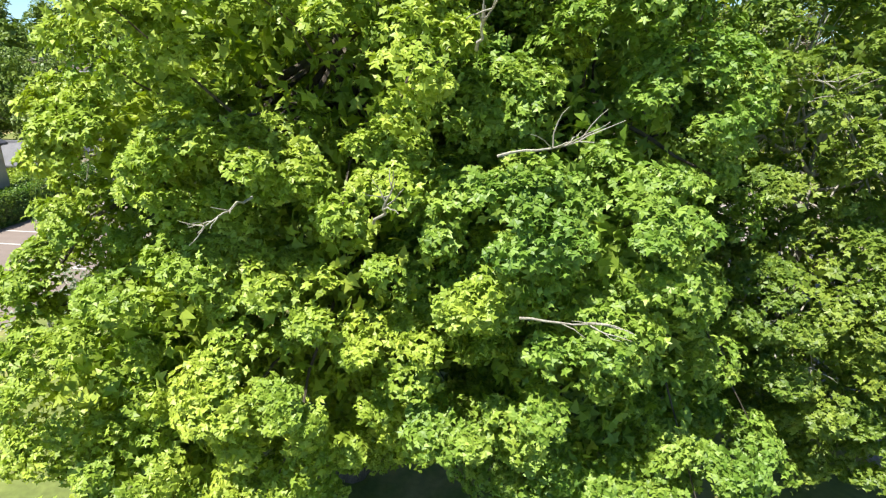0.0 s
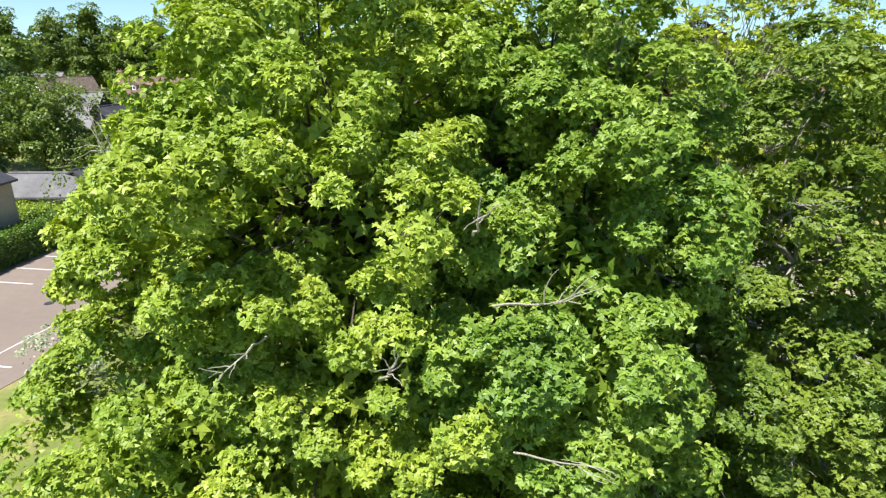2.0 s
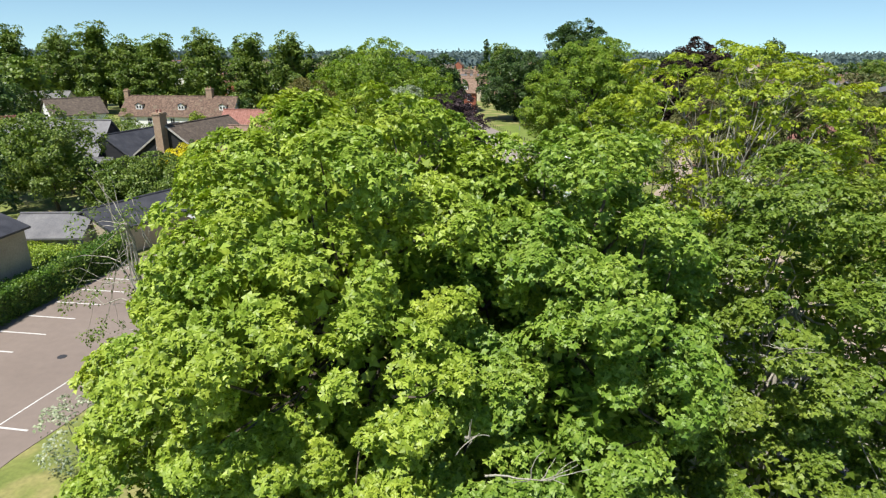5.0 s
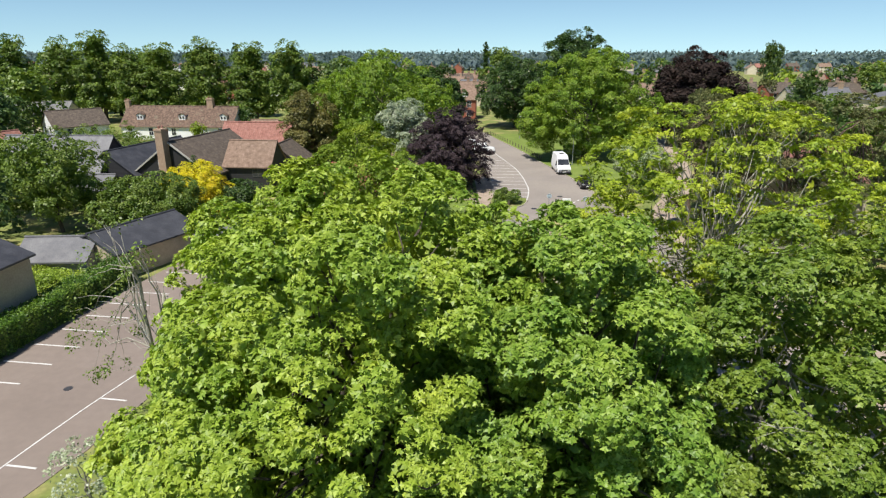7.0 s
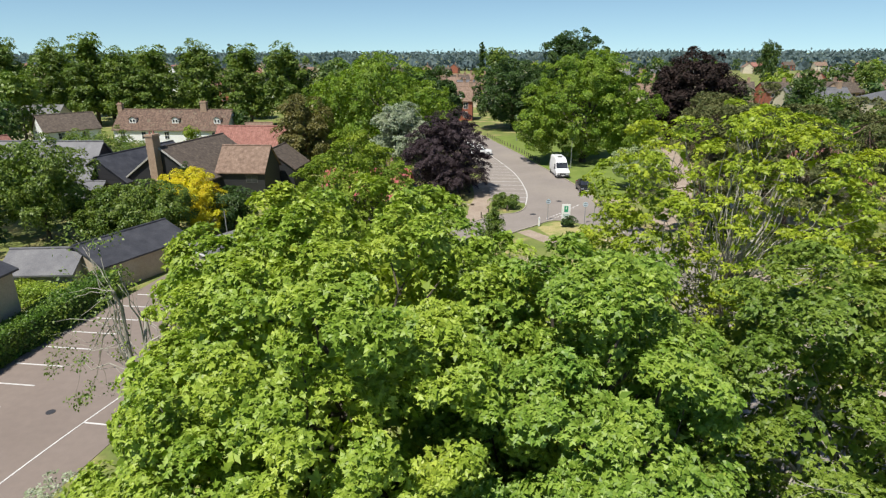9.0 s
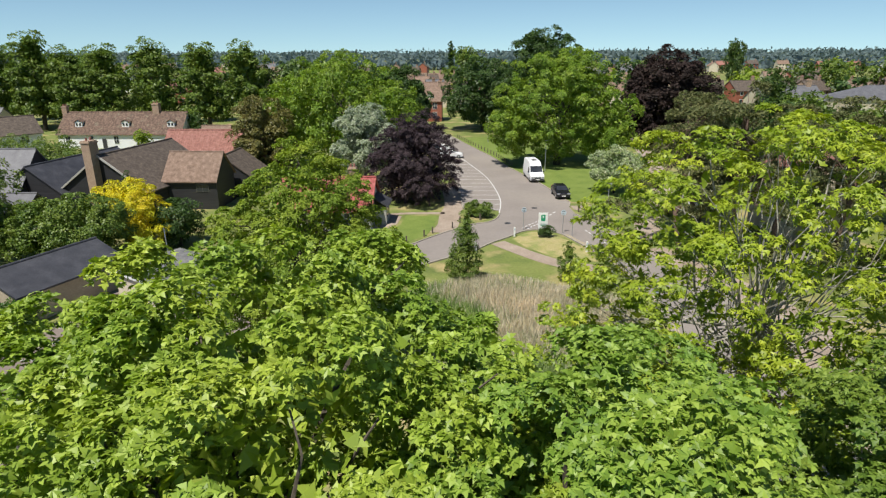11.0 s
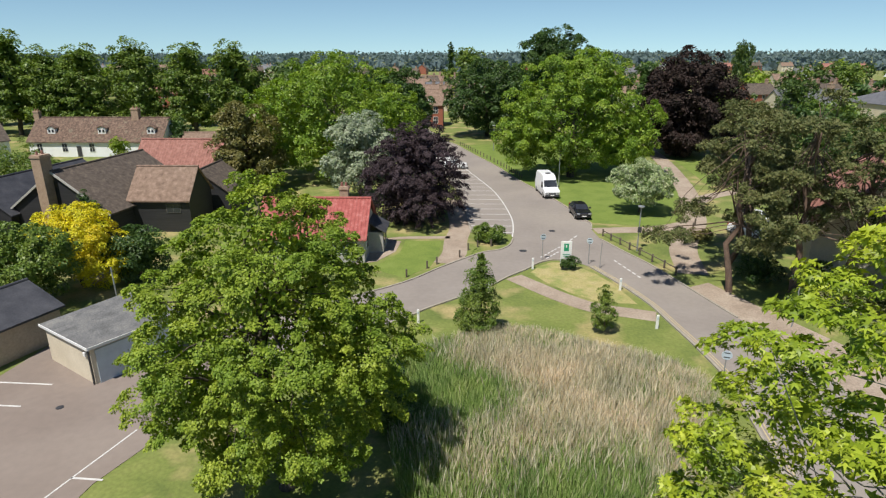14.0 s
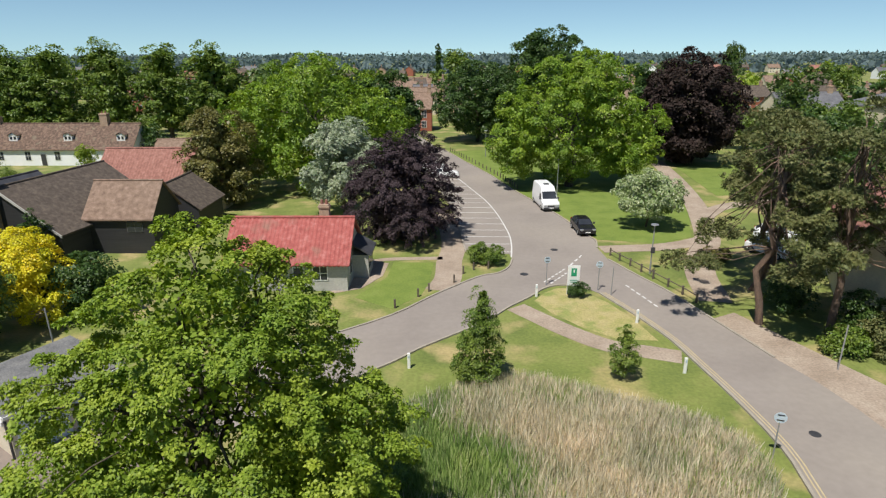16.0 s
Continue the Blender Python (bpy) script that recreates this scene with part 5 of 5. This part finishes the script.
    box_part("number_plate", M["white_paint"], root, (-0.26, 0.26, y0 - 0.085, y0 - 0.06, 0.42, 0.53))
    for nm, mt, d in extras:
        box_part(nm, M[mt], root, d, 0.03)
    return root


vehicle("van", "white high-roofed panel van parked at the roadside", "van", (10.75, 93.6, 0.03), 5.5, 6.0, 2.0,
        [(-3.0, 0.95, 0.90), (-2.75, 1.12, 0.90), (-2.1, 1.3, 0.9), (-1.35, 2.15, 0.86), (-0.9, 2.62, 0.82), (0, 2.72, 0.84), (2.6, 2.70, 0.84), (3.0, 2.55, 0.82)], 1.25, M["van_paint"], 0.34, (-2.05, 1.85),
        [[(0.985, -1.75, 1.22), (0.985, -0.75, 1.22), (0.90, -0.75, 1.85), (0.91, -1.35, 1.85)]],
        [(-0.86, -2.05, 1.34), (0.86, -2.05, 1.34), (0.80, -1.38, 2.1), (-0.80, -1.38, 2.1)], None,
        extras=(("roof_vent", "dark_metal", (-0.3, 0.3, -0.3, 0.2, 2.72, 2.8)),))
hatch = [(-2.0, 0.72, 0.78), (-1.85, 0.84, 0.8), (-0.95, 0.98, 0.78), (-0.25, 1.42, 0.62), (0.3, 1.48, 0.62), (1.3, 1.42, 0.60), (1.85, 1.05, 0.68), (2.0, 0.9, 0.75)]
hatch_glass = [[(0.85, -0.62, 0.98), (0.86, 0.35, 0.98), (0.66, 0.35, 1.38), (0.66, -0.2, 1.36)], [(0.86, 0.45, 0.98), (0.84, 1.45, 1.0), (0.66, 1.2, 1.36), (0.66, 0.45, 1.38)]]
hatch_screen = [(-0.70, -0.90, 1.0), (0.70, -0.90, 1.0), (0.58, -0.28, 1.39), (-0.58, -0.28, 1.39)]
hatch_rear = [(-0.58, 1.36, 1.38), (0.58, 1.36, 1.38), (0.66, 1.82, 1.08), (-0.66, 1.82, 1.08)]
vehicle("car", "glossy black hatchback parked at the roadside", "car", (13.0, 82.6, 0.03), 3, 4.0, 1.76, hatch, 0.98, M["black_paint"], 0.31, (-1.3, 1.25), hatch_glass, hatch_screen, hatch_rear)
white_car = vehicle("car", "white hatchback parked in a marked bay", "car", (-1.6, 111.6, 0.03), 92, 4.0, 1.76, hatch, 0.98, M["van_paint"], 0.31, (-1.3, 1.25), hatch_glass, hatch_screen, hatch_rear)
for x, y, a in ((-3.2, 117.2, 88), (-12.2, 150, 80), (28.6, 75.0, 30), (31.5, 79.5, 60)):
    copy_thing(white_car, pose(x, y, 0.03, 0, 0, a))


# ---- street furniture ----
def bollard(x, y):
    root = thing("bollard", pose(x, y, 0), "white marker post on the verge", "bollard", "white posts round the green")
    box_part("post", M["white_paint"], root, (-0.09, 0.09, -0.06, 0.06, -0.1, 1.0), 0.03)
    box_part("reflector", M["sign_blue"], root, (-0.05, 0.05, -0.075, -0.06, 0.72, 0.88))
    return root


for x, y in ((-3.4, 54.0), (5.7, 65.0), (12.0, 60.3), (12.75, 53.5), (1.7, 59.7)):
    bollard(x, y)


def lamp_post(x, y, h, label):
    root = thing("street_lamp", pose(x, y, 0), label, "street lamp")
    bm = bmesh.new()
    rod(bm, (0, 0, -0.2), (0, 0, 1.1), 0.075, 0.075, 10)
    rod(bm, (0, 0, 1.1), (0, 0, h), 0.05, 0.04, 10)
    part("pole", bm, M["metal"], root)
    bm = bmesh.new()
    rod(bm, (0, 0, h), (0, 0, h + 0.1), 0.10, 0.30, 14)
    rod(bm, (0, 0, h + 0.1), (0, 0, h + 0.16), 0.32, 0.30, 14)
    part("lamp_head", bm, M["metal"], root)
    return root


lamp = lamp_post(16.0, 70.0, 4.2, "grey steel street lamp with flat round head")
box_part("litter_box", M["dark_metal"], lamp, (-0.16, 0.16, -0.24, -0.06, 1.9, 2.4), 0.02)
lamp_post(13.2, 99.4, 4.6, "pale lamp post behind the van")
lamp_post(5.6, 130, 4.6, "slim lamp post on the far lawn")
verge_pole = thing("pole", pose(21.9, 53.9, 0), "bare grey pole beside the gravel verge", "pole")
part("shaft", rod(bmesh.new(), (0, 0, -0.2), (0.03, 0, 2.9), 0.045, 0.04, 8), M["metal"], verge_pole)
yard_pole = thing("pole", pose(-23.6, 53.0, 0), "thin bare pole behind the garage", "pole")
part("shaft", rod(bmesh.new(), (0, 0, -0.2), (-0.1, 0, 4.3), 0.05, 0.04, 8), M["metal"], yard_pole)


def round_sign(x, y, turn, h=2.2, r=0.27):
    root = thing("road_sign", pose(x, y, 0, 0, 0, turn), "round road sign on a thin steel pole", "road sign", "signs round the green")
    bm = bmesh.new()
    rod(bm, (0, 0, -0.2), (0, 0, h + 0.25), 0.035, 0.035, 8)
    part("pole", bm, M["metal"], root)
    bm = bmesh.new()
    rod(bm, (0, -0.045, h), (0, -0.065, h), r, r, 24)
    d = part("sign_disc", bm, M["sign_blue"], root)
    for z in (-0.14, 0.12):
        box_part("bracket", M["dark_metal"], d, (-0.15, 0.15, -0.08, -0.066, h + z, h + z + 0.05))
    return root


for x, y, a in ((13.9, 45.8, -18), (6.8, 67.3, 10), (10.7, 66.2, -8)):
    round_sign(x, y, a)
pole = thing("sign_pole", pose(11.5, 65.3, 0), "thin dark pole without a sign", "pole")
part("pole", rod(bmesh.new(), (0, 0, -0.2), (0.05, 0, 2.3), 0.035, 0.035, 8), M["metal"], pole)

board = thing("sign_board", pose(8.55, 65.35, 0), "white notice board with green emblem on posts", "sign")
box_part("panel", M["white_paint"], board, (-0.46, 0.46, -0.05, 0.05, 0.75, 2.4), 0.02)
emblem = box_part("emblem", M["sign_green"], board, (-0.21, 0.21, -0.062, -0.052, 1.55, 2.2))
box_part("emblem_bar", M["white_paint"], emblem, (-0.05, 0.05, -0.068, -0.063, 1.85, 2.1))
box_part("text_bar", M["sign_green"], board, (-0.3, 0.3, -0.06, -0.052, 1.2, 1.26))
box_part("text_bar", M["sign_green"], board, (-0.24, 0.24, -0.06, -0.052, 1.05, 1.11))
for x in (-0.4, 0.4):
    box_part("post", M["white_paint"], board, (x - 0.05, x + 0.05, 0.055, 0.14, -0.2, 2.3))


def rail_fence(points, label, height=0.75, rail=True, name="rail_fence"):
    root = thing(name, pose(0, 0, 0), label, "fence")
    for x, y in points:
        box_part("post", M["wood"], root, (x - 0.07, x + 0.07, y - 0.07, y + 0.07, -0.1, height), 0.015)
    if rail:
        for a, b in zip(points, points[1:]):
            a3, b3 = Vector((*a, height - 0.17)), Vector((*b, height - 0.17))
            bm = rod(bmesh.new(), a3, b3, 0.05, 0.05, 6)
            part("rail", bm, M["wood"], root)


rail_fence([(13.9, 74.8), (14.35, 73.3), (14.9, 71.9), (15.4, 70.4), (15.9, 68.8), (16.5, 67.0), (17.05, 65.4), (17.5, 63.8)], "low weathered post-and-rail fence beside the road")
rail_fence([(-5.0, 62.8), (-3.4, 64.9), (-2.6, 66.0), (-0.6, 67.9)], "short posts along the lane verge", 0.7, False, "verge_posts")
rail_fence([(0.2, 70.0), (1.1, 70.9), (2.4, 71.2)], "short posts by the bush", 0.7, False, "verge_posts")
rail_fence([(p[0] + 0.5, p[1]) for p in smooth_line([(7.9, 103.3), (5.9, 112.5), (2, 126), (-1.2, 137)], 8)], "line of short timber posts along the far road", 0.7, False, "verge_posts")
rail_fence([(23.8, 77.2), (24.6, 78.8)], "dark short posts beside the path", 0.8, False, "verge_posts")
